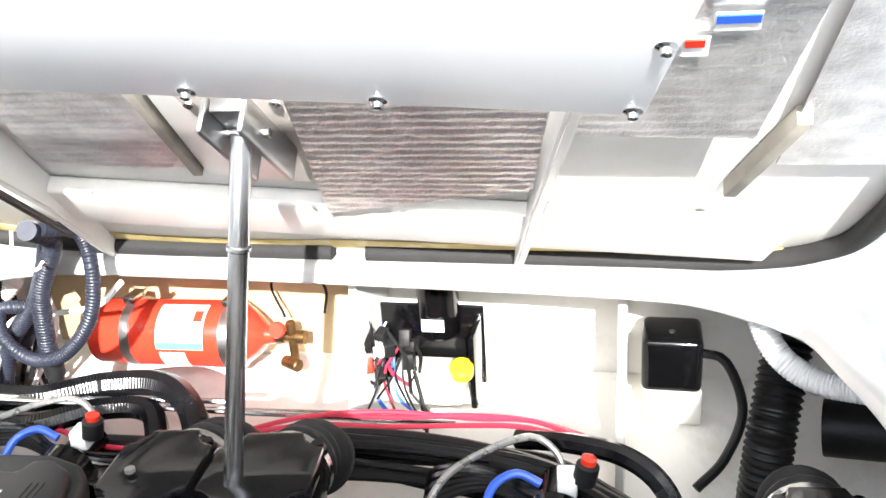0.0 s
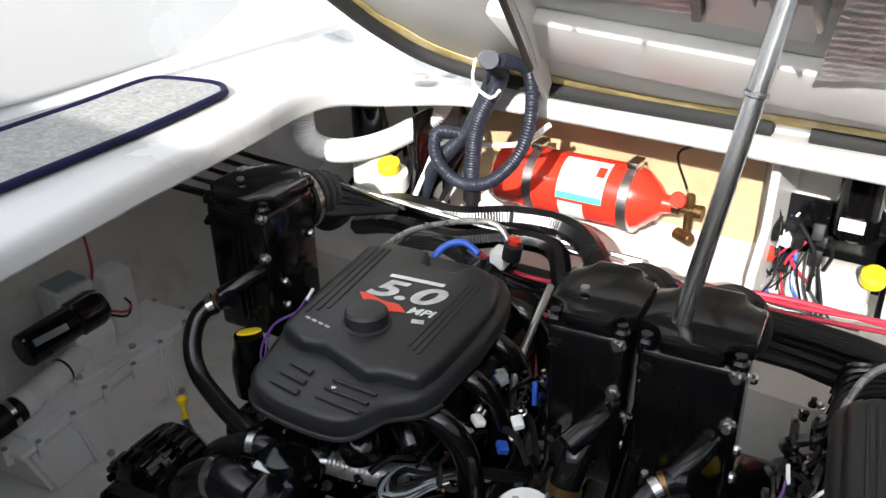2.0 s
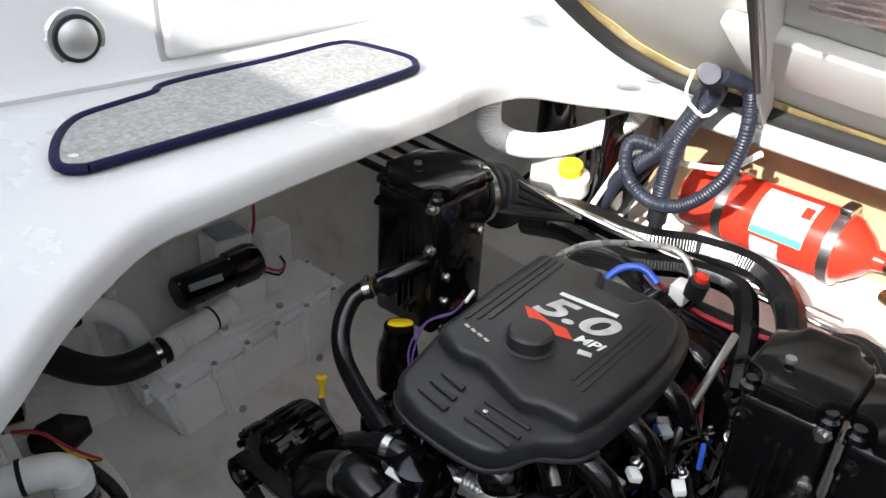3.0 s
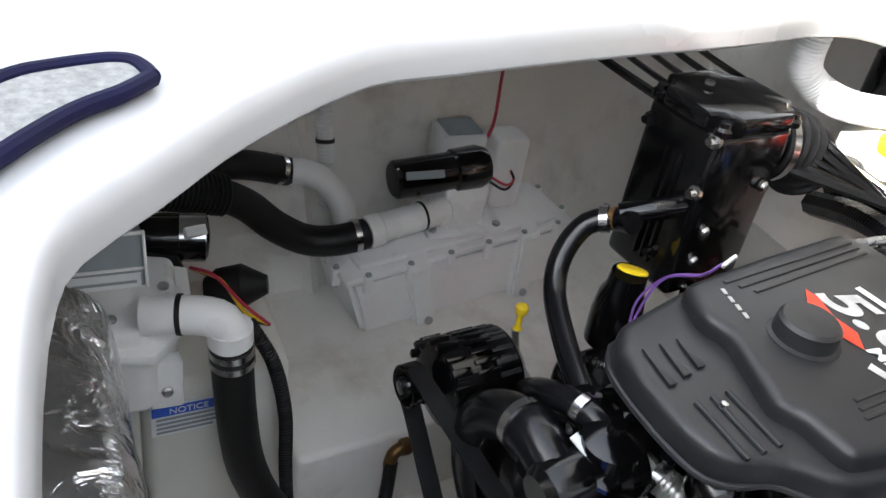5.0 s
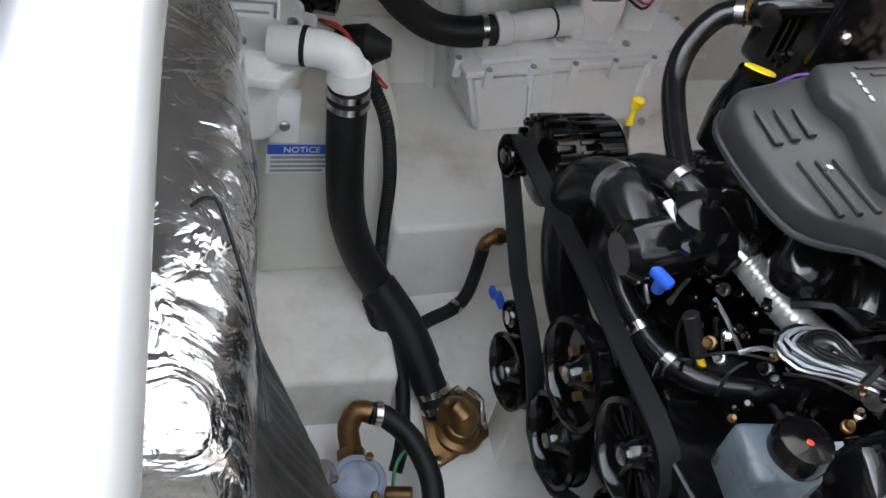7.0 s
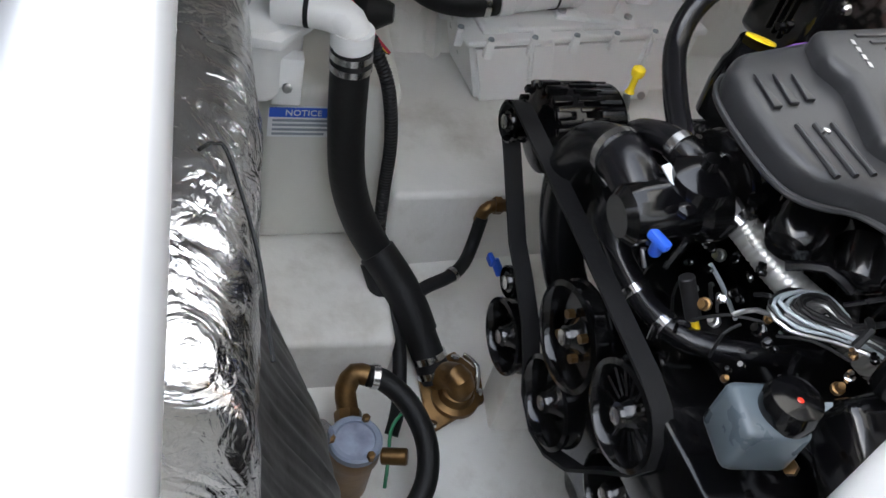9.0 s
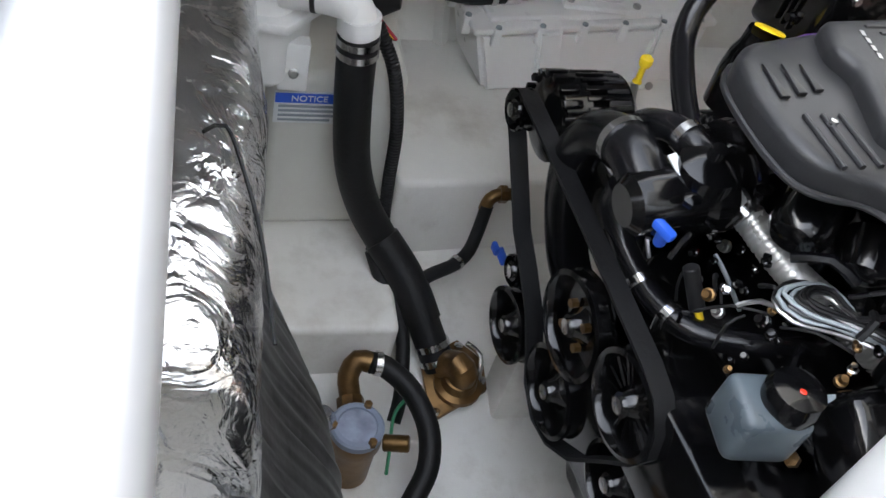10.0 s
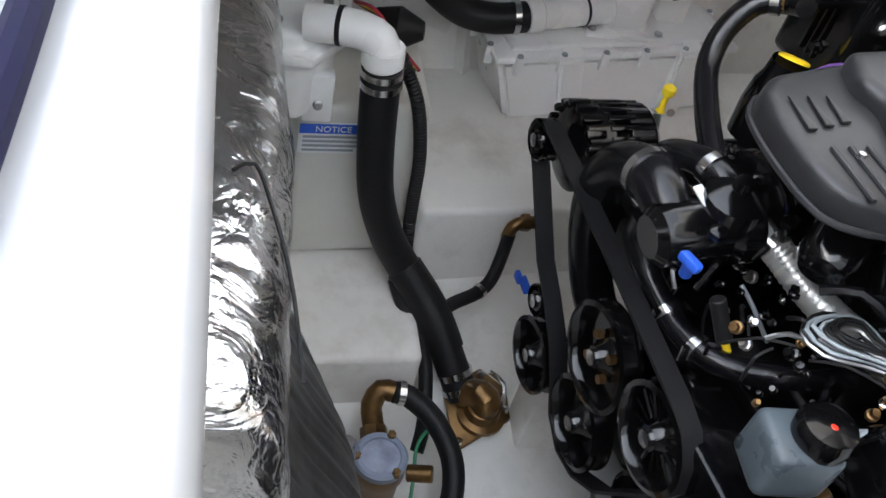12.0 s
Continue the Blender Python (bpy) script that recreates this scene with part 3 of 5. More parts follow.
for k in range(26):
    a = Vector((random.uniform(-0.31, -0.2), random.uniform(1.7, 1.76), random.uniform(0.5, 0.62)))
    b = a + Vector((random.uniform(-0.04, 0.06), random.uniform(-0.05, 0.02), random.uniform(-0.18, -0.05)))
    mid = (a + b) / 2 + Vector((random.uniform(-0.03, 0.03), random.uniform(-0.05, -0.01), random.uniform(-0.02, 0.03)))
    part("wire", tube([a, mid, b], random.choice((0.0022, 0.003, 0.004)), 6, step=0.02), random.choice(WIRES), pw)
for k in range(9):
    x, z = random.uniform(-0.32, -0.2), random.uniform(0.5, 0.6)
    part("connector", box((x, 1.68, z), (x + 0.022, 1.71, z + random.uniform(0.015, 0.035)), 0.003, rot=(random.uniform(-30, 30), 0, random.uniform(-30, 30))), (RED if k == 0 else WHITEP if k == 1 else RUBBER), pw)

bb = thing("control_box", "black moulded control box on the starboard transom", "box", (0.29, 1.78, 0.5))
part("housing", box((0.24, 1.71, 0.495), (0.352, 1.82, 0.608), 0.014, seg=3), BLACK, bb)
part("base", box((0.245, 1.72, 0.42), (0.355, 1.83, 0.494), 0.006), TANKP, bb, "pale grey box beneath")
part("bolt", lathe((0.295, 1.745, 0.608), (0, 0, 1), [(0, 0.006), (0.003, 0.006), (0.004, 0.003)], 8), STEEL, bb)
part("cable", tube([(0.348, 1.74, 0.57), (0.39, 1.7, 0.575), (0.42, 1.66, 0.5), (0.39, 1.62, 0.42), (0.34, 1.58, 0.38)], 0.009, 8), RUBBER, bb, "black cable")
single("vent_duct", tube([(0.485, 1.62, 0.74), (0.47, 1.58, 0.66), (0.445, 1.51, 0.53), (0.43, 1.47, 0.3), (0.43, 1.44, -0.1)], 0.038, 18, ridge=0.003, pitch=0.012), RUBBER, "black corrugated ventilation duct", "duct")
single("drain_hose", tube([(0.415, 1.56, 0.79), (0.418, 1.53, 0.75), (0.445, 1.49, 0.705), (0.5, 1.46, 0.68), (0.58, 1.42, 0.69)], 0.02, 14, ridge=0.0008, pitch=0.006), PVC, "white ribbed drain hose under the deck", "hose")
fb = thing("black_canister", "black canister with a grey label in the starboard corner", "canister", (0.6, 1.24, 0.3))
part("bracket", box((0.57, 1.2, -0.3), (0.63, 1.28, 0.49), 0.004), BLACK, fb)
part("body", lathe((0.52, 1.22, 0.52), (1, 0.3, 0), [(0, 0.03), (0.01, 0.04), (0.15, 0.04), (0.16, 0.03)], 20), BLACK, fb)
part("label", lathe((0.545, 1.2275, 0.52), (1, 0.3, 0), [(0, 0.0405), (0.05, 0.0405)], 20), WHITEP, fb)
single("exhaust_hose", tube([(0.55, 1.62, 0.5), (0.7, 1.58, 0.52), (0.95, 1.5, 0.55)], 0.05, 16), RUBBER, "black rubber hose in the starboard corner", "hose")

# cables and hoses across the transom
def cable(pts, r, mat, lab, cat="cable", ridge=0.0, name="cable", grp="cables along the transom", seg=8):
    return single(name, tube(pts, r, seg, ridge=ridge, pitch=0.006), mat, lab, cat, grp)


cable([(-1.15, 1.5, 0.5), (-1.0, 1.44, 0.565), (-0.86, 1.44, 0.57), (-0.76, 1.5, 0.57), (-0.65, 1.52, 0.565), (-0.56, 1.46, 0.55), (-0.5, 1.36, 0.5), (-0.47, 1.28, 0.42)], 0.026, GLOSSHOSE, "thick black convoluted loom behind the engine", ridge=0.0004, name="wiring_loom")
cable([(-1.15, 1.46, 0.47), (-1.0, 1.4, 0.535), (-0.86, 1.39, 0.54), (-0.76, 1.45, 0.545), (-0.66, 1.47, 0.54), (-0.6, 1.4, 0.52), (-0.55, 1.3, 0.46)], 0.022, GLOSSHOSE, "thick black convoluted loom behind the engine", ridge=0.0004, name="wiring_loom")
cable([(-0.95, 1.42, 0.5), (-0.88, 1.4, 0.53), (-0.8, 1.4, 0.53), (-0.72, 1.38, 0.52), (-0.61, 1.39, 0.515), (-0.47, 1.45, 0.515), (-0.34, 1.49, 0.52), (-0.2, 1.5, 0.52), (-0.05, 1.5, 0.535), (0.05, 1.48, 0.552), (0.15, 1.43, 0.565)], 0.0048, REDWIRE, "red battery cable across the transom")
cable([(-0.6, 1.41, 0.505), (-0.47, 1.47, 0.51), (-0.34, 1.505, 0.53), (-0.2, 1.515, 0.53), (-0.05, 1.515, 0.545), (0.06, 1.49, 0.56), (0.15, 1.44, 0.57)], 0.0048, REDWIRE, "red battery cable across the transom")
for dy in (0.016,):
    cable([(-0.32, 1.49 + dy, 0.535), (-0.2, 1.505 + dy, 0.538), (-0.05, 1.505 + 0.6 * dy, 0.54), (0.06, 1.48 + 0.4 * dy, 0.562), (0.15, 1.43, 0.572)], 0.0048, REDWIRE, "red battery cable across the transom")
cable([(0.04, 1.455, 0.545), (0.13, 1.425, 0.565), (0.22, 1.39, 0.57), (0.28, 1.35, 0.54), (0.31, 1.3, 0.46)], 0.017, GLOSSHOSE, "black sheath that gathers the red cables", name="wiring_loom")
random.seed(8)
for k in range(20):
    dy, dz = random.uniform(-0.08, 0.03), random.uniform(-0.06, 0.01)
    pts = [(x, y + dy + random.uniform(-0.012, 0.012), z + dz + random.uniform(-0.01, 0.01)) for x, y, z in ((-0.75, 1.42, 0.5), (-0.5, 1.44, 0.5), (-0.3, 1.48, 0.52), (-0.1, 1.48, 0.52), (0.08, 1.46, 0.51), (0.2, 1.4, 0.5), (0.32, 1.32, 0.47), (0.44, 1.24, 0.4))]
    cable(pts[random.choice((0, 1, 2)):], random.choice((0.005, 0.006, 0.009, 0.012)), random.choice((GLOSSHOSE, RUBBER, RUBBER)), "black cable in the bundle across the transom")
for k, (a, b) in enumerate((((-1.18, 1.32, 0.64), (-0.1, 1.6, 0.47)), ((-1.15, 1.36, 0.6), (-0.3, 1.58, 0.49)), ((-1.2, 1.28, 0.66), (-0.5, 1.55, 0.52)))):
    single("control_rod", tube([a, Vector(a).lerp(Vector(b), 0.5) + Vector((0, 0.02, -0.015)), b], 0.0055, 8), STEEL, "bright steel control cable behind the engine", "cable", "control cables")
# hanging looms from the hatch
for k, pts in enumerate(([lid(-0.77, 0.22, 0.05), (-0.80, 1.5, 0.86), (-0.85, 1.5, 0.76), (-0.865, 1.5, 0.66), (-0.865, 1.5, 0.60)],
                         [lid(-0.78, 0.2, 0.04), (-0.82, 1.51, 0.86), (-0.88, 1.52, 0.74), (-0.95, 1.52, 0.66), (-1.0, 1.54, 0.6), (-1.05, 1.56, 0.5)],
                         [lid(-0.76, 0.2, 0.04), (-0.74, 1.5, 0.88), (-0.725, 1.49, 0.80), (-0.74, 1.47, 0.72), (-0.8, 1.46, 0.655), (-0.88, 1.47, 0.635), (-0.94, 1.48, 0.67), (-0.95, 1.5, 0.72), (-0.9, 1.52, 0.72)],
                         [lid(-0.79, 0.2, 0.04), (-0.83, 1.53, 0.85), (-0.9, 1.55, 0.72), (-0.97, 1.56, 0.62)])):
    single("hanging_loom", tube([Vector(p) for p in pts], (0.017, 0.016, 0.013, 0.016)[k], 12, ridge=0.0006, pitch=0.006), NAVYLOOM, "dark blue-black convoluted cable loom hanging from the hatch", "cable", "hanging looms")
single("loom_plug", lathe((-0.865, 1.5, 0.615), (0, 0, -1), [(0, 0.019), (0.03, 0.019), (0.032, 0.014), (0.07, 0.013), (0.075, 0.008)], 14), RUBBER, "black rubber plug on the loom end", "plug")
single("cable_tie", tube([lid(-0.735, 0.21, 0.1), lid(-0.76, 0.19, 0.11), lid(-0.8, 0.2, 0.09), lid(-0.8, 0.22, 0.05)], 0.003, 6), PVC, "white cable tie round the looms", "tie")
single("thin_rope", tube([(-0.72, 1.56, 0.76), (-0.78, 1.56, 0.71), (-0.88, 1.58, 0.68), (-0.98, 1.56, 0.67), (-1.01, 1.53, 0.6), (-1.02, 1.5, 0.55)], 0.006, 8), PVC, "thin white rope beside the looms", "rope")
single("edge_strip", tube([lid(-0.45, 1.0, 0.106), lid(-0.495, 0.85, 0.106), lid(-0.6, 0.5, 0.078), lid(-0.685, 0.22, 0.055)], 0.006, 8), RUBBER, "black cable run along the hatch rib", "cable")
cable([(-1.2, 1.36, 0.79), (-1.2, 1.37, 0.70), (-1.17, 1.44, 0.655), (-1.13, 1.54, 0.65), (-1.08, 1.62, 0.68), (-1.05, 1.66, 0.72), (-1.04, 1.67, 0.8)], 0.026, PVC, "white ribbed hose looped under the deck", "hose", ridge=0.0012, name="drain_hose", grp="drain hoses", seg=16)
# port corner pump with yellow cap
pp = thing("corner_pump", "cream fluid pump with a yellow cap in the port corner", "pump", (-1.12, 1.52, 0.5))
part("body", box((-1.2, 1.5, 0.53), (-1.12, 1.58, 0.62), 0.02, seg=3), TANKP, pp)
part("tank", lathe((-1.09, 1.52, 0.55), (0.1, -0.3, 1), [(0, 0.03), (0.015, 0.04), (0.05, 0.04), (0.06, 0.028)], 20), TANKP, pp)
part("cap", lathe((-1.083, 1.5, 0.61), (0.1, -0.3, 1), [(0, 0.026), (0.018, 0.026), (0.022, 0.02)], 18), YELLOW, pp, "yellow filler cap")
part("motor", lathe((-1.2, 1.58, 0.6), (0, 0, 1), [(0, 0.04), (0.12, 0.04), (0.13, 0.03)], 18), BLACK, pp, "black motor")
part("bracket", box((-1.06, 1.56, 0.45), (-1.05, 1.66, 0.72), 0.003), BLACK, pp)
random.seed(12)
for k in range(14):
    a = Vector((random.uniform(-1.3, -1.0), random.uniform(1.6, 1.75), random.uniform(0.6, 0.75)))
    part("wire", tube([a, a + Vector((0.04, -0.05, -0.05)), a + Vector((random.uniform(-0.1, 0.1), -0.08, -0.18))], 0.006, 6, step=0.02), random.choice((RUBBER, RUBBER, RUBBER, PVC)), pp)
# ---- port platform: pump box, holding tank, hoses ----
sb = thing("sump_box", "white plastic sump box with screwed lid on the side platform", "pump box", (-1.6, 1.0, 0))
base = [(-1.67, 0.765), (-1.492, 0.79), (-1.59, 1.29), (-1.76, 1.265)]
top_ = [(-1.67, 0.722), (-1.485, 0.742), (-1.61, 1.31), (-1.79, 1.285)]
bm = bmesh.new()
lo = [bm.verts.new((x, y, 0.0)) for x, y in base]
hi = [bm.verts.new((x, y, 0.145)) for x, y in top_]
bm.faces.new(lo[::-1]), bm.faces.new(hi)
for i in range(4):
    bm.faces.new((lo[i], lo[(i + 1) % 4], hi[(i + 1) % 4], hi[i]))
bmesh.ops.bevel(bm, geom=bm.edges[:], offset=0.012, segments=3, affect="EDGES")
part("tub", bm, PVC, sb)
cx, cy = sum(p[0] for p in top_) / 4, sum(p[1] for p in top_) / 4
rimp = [(cx + (x - cx) * 1.05, cy + (y - cy) * 1.03) for x, y in top_]
lidp = part("lid", prism(rimp, 0.14, 0.155, 0.005, seg=3), PVC, sb)
part("dome", prism([(cx + (x - cx) * 0.85, cy + (y - cy) * 0.9) for x, y in top_], 0.153, 0.166, 0.008, seg=3), PVC, lidp)
fr = [Vector((*p, 0)) for p in rimp]
k = 0
for a, b, m_ in ((fr[0], fr[1], 2), (fr[1], fr[2], 6), (fr[2], fr[3], 2)):
    out = Vector(((b - a).y, -(b - a).x, 0)).normalized()
    if (a + out - Vector((cx, cy, 0))).length < (a - Vector((cx, cy, 0))).length:
        out = -out
    for j in range(m_):
        p = a.lerp(b, (j + 0.5) / m_)
        s = part("boss", box((p.x - 0.009, p.y - 0.009, 0.118), (p.x + 0.009, p.y + 0.009, 0.158), 0.004), PVC, sb)
        part("screw", lathe((p.x, p.y, 0.158), (0, 0, 1), [(0, 0.007), (0.004, 0.006), (0.005, 0.002)], 8), INK, s)
for f in (0.28, 0.78):
    p = fr[1].lerp(fr[2], f)
    q = Vector((-1.492, 0.79, 0)).lerp(Vector((-1.59, 1.29, 0)), f)
    bm = bmesh.new()
    w = (fr[2] - fr[1]).normalized() * 0.028
    o = Vector((0.013, 0, 0))
    vs = [bm.verts.new(v) for v in (p - w + o + Vector((0, 0, 0.152)), p + w + o + Vector((0, 0, 0.152)), q + w + o + Vector((0.012, 0, 0)), q - w + o + Vector((0.012, 0, 0)), p - w - o * 2 + Vector((0, 0, 0.17)), p + w - o * 2 + Vector((0, 0, 0.17)), q + w - o * 2, q - w - o * 2)]
    for ids in ((0, 1, 2, 3), (7, 6, 5, 4), (0, 4, 5, 1), (1, 5, 6, 2), (2, 6, 7, 3), (3, 7, 4, 0)):
        bm.faces.new([vs[i] for i in ids])
    bmesh.ops.recalc_face_normals(bm, faces=bm.faces[:])
    bmesh.ops.bevel(bm, geom=bm.edges[:], offset=0.007, segments=2, affect="EDGES")
    g = part("mounting_rib", bm, PVC, sb)
    part("bolt", lathe(q + Vector((0.03, 0, 0.02)), (1, 0, 0.2), [(0, 0.009), (0.004, 0.009), (0.006, 0.004)], 10), ALU, g)
ph = part("pump_head", prism([(-1.69, 0.99), (-1.60, 0.98), (-1.60, 1.08), (-1.69, 1.09)], 0.16, 0.27, 0.012, seg=3), PVC, sb, "white pump head")
part("foot", prism([(-1.72, 0.95), (-1.575, 0.94), (-1.575, 1.12), (-1.72, 1.13)], 0.16, 0.176, 0.004), PVC, ph)
for x, y in ((-1.59, 0.955), (-1.59, 1.105)):
    part("bolt", lathe((x, y, 0.176), (0, 0, 1), [(0, 0.009), (0.006, 0.009), (0.008, 0.005)], 8), ALU, ph)
mo = part("motor", lathe((-1.625, 0.865, 0.285), (-0.06, 1, 0.06), [(0, 0.034), (0.006, 0.04), (0.13, 0.04), (0.135, 0.045), (0.19, 0.047), (0.21, 0.04), (0.215, 0.02)], 26), BLACK, sb, "black pump motor")
part("label", box((-1.60, 0.88, 0.305), (-1.585, 0.96, 0.318), 0.0, rot=(0, 50, 0)), INK, mo)
jb = part("switch_box", prism([(-1.74, 0.985), (-1.66, 0.985), (-1.66, 1.085), (-1.74, 1.085)], 0.17, 0.355, 0.006), PVC, sb, "white switch box")
part("cover", box((-1.735, 0.995, 0.356), (-1.665, 1.075, 0.362), 0.002), INK, jb, "dark clear cover")
part("tower", prism([(-1.745, 1.12), (-1.67, 1.12), (-1.67, 1.2), (-1.745, 1.2)], 0.16, 0.335, 0.01, seg=3), PVC, sb, "white vent tower")
part("union", rod((-1.575, 0.81, 0.20), (-1.61, 0.99, 0.215), 0.03, seg=24), PVC, sb, "white pipe union")
part("union_ring", lathe((-1.573, 0.80, 0.199), (-0.19, 1, 0.08), [(0, 0.034), (0.03, 0.034), (0.034, 0.03)], 24), PVC, sb)
part("tie", lathe((-1.598, 0.925, 0.2095), (-0.19, 1, 0.08), [(0, 0.031), (0.006, 0.031)], 20), RUBBER, sb)
for dz in (0, 0.012):
    part("wire", tube([(-1.625, 1.08, 0.27 + dz), (-1.61, 1.12, 0.25 + dz), (-1.63, 1.15, 0.26), (-1.665, 1.16, 0.262)], 0.003, 6), (REDWIRE if dz else RUBBER), sb)
part("wire", tube([(-1.66, 1.05, 0.31), (-1.68, 1.1, 0.36), (-1.75, 1.14, 0.45), (-1.8, 1.17, 0.52)], 0.004, 6), REDWIRE, sb, "red wire up the hull side")
part("wire", tube([(-1.62, 1.02, 0.25), (-1.6, 0.98, 0.2), (-1.6, 0.94, 0.175), (-1.61, 0.9, 0.172)], 0.003, 6), RUBBER, sb)

single("vent_pipe", tube([(-1.735, 0.765, 0.16), (-1.745, 0.765, 0.25), (-1.79, 0.76, 0.4), (-1.85, 0.755, 0.58), (-1.9, 0.75, 0.75)], 0.0165, 14, ridge=0.0016, pitch=0.009), PVC, "white ribbed pipe up the hull side", "pipe")
single("pipe_clip", lathe((-1.76, 0.763, 0.305), (-0.28, 0, 1), [(0, 0.02), (0.008, 0.02)], 16), RUBBER, "black clip round the ribbed pipe", "clip")
single("white_elbow", tube([(-1.70, 0.665, 0.275), (-1.69, 0.70, 0.28), (-1.67, 0.745, 0.26), (-1.655, 0.775, 0.215), (-1.655, 0.785, 0.16)], 0.026, 18), PVC, "white plastic elbow beside the sump box", "pipe")
single("hull_batten", tube([(-1.665, 0.728, -0.005), (-1.70, 0.72, 0.1), (-1.785, 0.70, 0.38), (-1.93, 0.67, 0.79)], 0.017, 4), BILGE, "painted upright batten on the hull side", "batten", kind="structure")
single("corner_fillet", box((-1.79, 0.3, 0.0), (-1.69, 0.69, 0.14), 0.01), BILGE, "painted ledge against the hull side", "ledge", kind="structure")
h1 = thing("discharge_hose", "black rubber hose into the sump box", "hose", (-1.6, 0.6, 0.2))
part("hose", tube([(-1.52, 0.2, 0.36), (-1.56, 0.36, 0.335), (-1.58, 0.48, 0.32), (-1.59, 0.56, 0.28), (-1.59, 0.62, 0.225), (-1.585, 0.68, 0.19), (-1.575, 0.74, 0.187), (-1.575, 0.81, 0.198)], 0.031, 18), RUBBER, h1)
part("clamp", lathe((-1.575, 0.775, 0.193), (0, 1, 0.1), [(0, 0.034), (0.012, 0.034)], 22), STEEL, h1, "stainless hose clamp")
single("ribbed_hose", tube([(-1.5, 0.15, 0.38), (-1.545, 0.3, 0.36), (-1.57, 0.42, 0.335), (-1.585, 0.525, 0.305)], 0.038, 20, ridge=0.002, pitch=0.009), RUBBER, "black ribbed hose beside the tank", "hose")
h2 = thing("vent_hose", "black rubber hose with clamp on a white elbow", "hose", (-1.65, 0.6, 0.3))
part("hose", tube([(-1.62, 0.42, 0.33), (-1.65, 0.5, 0.33), (-1.67, 0.58, 0.315), (-1.70, 0.67, 0.277)], 0.029, 16), RUBBER, h2)
part("clamp", lathe((-1.695, 0.645, 0.288), (-0.3, 1, -0.45), [(0, 0.032), (0.012, 0.032)], 22), STEEL, h2, "stainless hose clamp")
single("bilge_hose", tube([(-1.45, 0.2, 0.45), (-1.6, 0.45, 0.44), (-1.78, 0.62, 0.5), (-1.9, 0.7, 0.6)], 0.03, 14), RUBBER, "black hose rising under the deck", "hose")

tk = thing("holding_tank", "milky plastic holding tank on the lower step", "tank", (-1.33, 0.42, -0.12))
part("body", prism([(-1.205, 0.335), (-1.22, 0.56), (-1.47, 0.565), (-1.47, 0.31)], -0.119, 0.215, 0.02, seg=4), TANKP, tk)
part("side", prism([(-1.225, 0.26), (-1.215, 0.332), (-1.46, 0.332), (-1.46, 0.26)], -0.119, 0.20, 0.012, seg=3), TANKP, tk)
nt = part("notice_label", box((-1.2075, 0.345, 0.125), (-1.204, 0.455, 0.185), rot=(0, 0, 3)), WHITEP, tk, "white notice label with a blue heading")
part("band", box((-1.2045, 0.346, 0.166), (-1.2025, 0.454, 0.184), rot=(0, 0, 3)), BLUE, nt, "blue heading band")
for j in range(4):
    part("print", box((-1.2045, 0.352, 0.130 + 0.009 * j), (-1.2025, 0.448 - 0.012 * (j == 0), 0.134 + 0.009 * j), rot=(0, 0, 3)), INK, nt)


def lettering(text, size, m, mat, name, parent, lab, shear=0.0, depth=0.0004, bold=0.0):
    cu = bpy.data.curves.new(name, "FONT")
    cu.body, cu.size, cu.shear, cu.extrude, cu.align_x, cu.align_y, cu.offset = text, size, shear, depth, "CENTER", "CENTER", bold
    tmp = bpy.data.objects.new(name, cu)
    me = bpy.data.meshes.new_from_object(tmp)
    bpy.data.objects.remove(tmp)
    me.transform(m)
    me.materials.clear()
    me.materials.append(mat)
    o = new(name, me)
    o.parent = parent
    if parent.parent is None or parent.type == "EMPTY":
        o.matrix_parent_inverse = parent.matrix_basis.inverted()
    return tagged(o, lab)


lettering("NOTICE", 0.016, pose(-1.2015, 0.4, 0.175, 90, 0, 93), WHITEP, "lettering", nt, "white heading letters")

pm = thing("macerator_pump", "white pump head with black motor on top of the tank", "pump", (-1.3, 0.4, 0.215))
part("body", prism([(-1.17, 0.26), (-1.16, 0.34), (-1.22, 0.39), (-1.33, 0.40), (-1.36, 0.3), (-1.30, 0.23)], 0.216, 0.368, 0.014, seg=3), PVC, pm)
part("flange", prism([(-1.155, 0.25), (-1.14, 0.35), (-1.215, 0.41), (-1.33, 0.42), (-1.385, 0.3), (-1.31, 0.21)], 0.325, 0.342, 0.004), PVC, pm)
part("lug", box((-1.205, 0.345, 0.205), (-1.178, 0.39, 0.29), 0.004), PVC, pm)
for x, y, z in ((-1.177, 0.367, 0.24), (-1.19, 0.30, 0.37), (-1.25, 0.375, 0.37), (-1.175, 0.27, 0.37)):
    part("bolt", lathe((x, y, z), ((1, 0, 0.3) if z < 0.3 else (0, 0, 1)), [(0, 0.008), (0.005, 0.008), (0.007, 0.005)], 8), ALU, pm)
cc = part("clear_box", box((-1.335, 0.244, 0.30), (-1.265, 0.356, 0.43), 0.005, rot=(0, -22, 0)), INK, pm, "dark clear-lidded electrical box")
CM = pose(-1.3, 0.3, 0.365, 0, -22, 0)


def face_box(lo, hi, bev=0.0):
    q = box(lo, hi, bev)
    bmesh.ops.transform(q, matrix=CM, verts=q.verts[:])
    return q


part("label", face_box((0.0352, -0.048, -0.058), (0.0372, 0.048, 0.008)), WHITEP, cc, "printed white plate")
for j in range(5):
    part("print", face_box((0.0372, -0.042 + 0.022 * (j == 0), -0.05 + 0.011 * j), (0.038, 0.042 - 0.008 * (j % 2), -0.046 + 0.011 * j)), INK, cc)
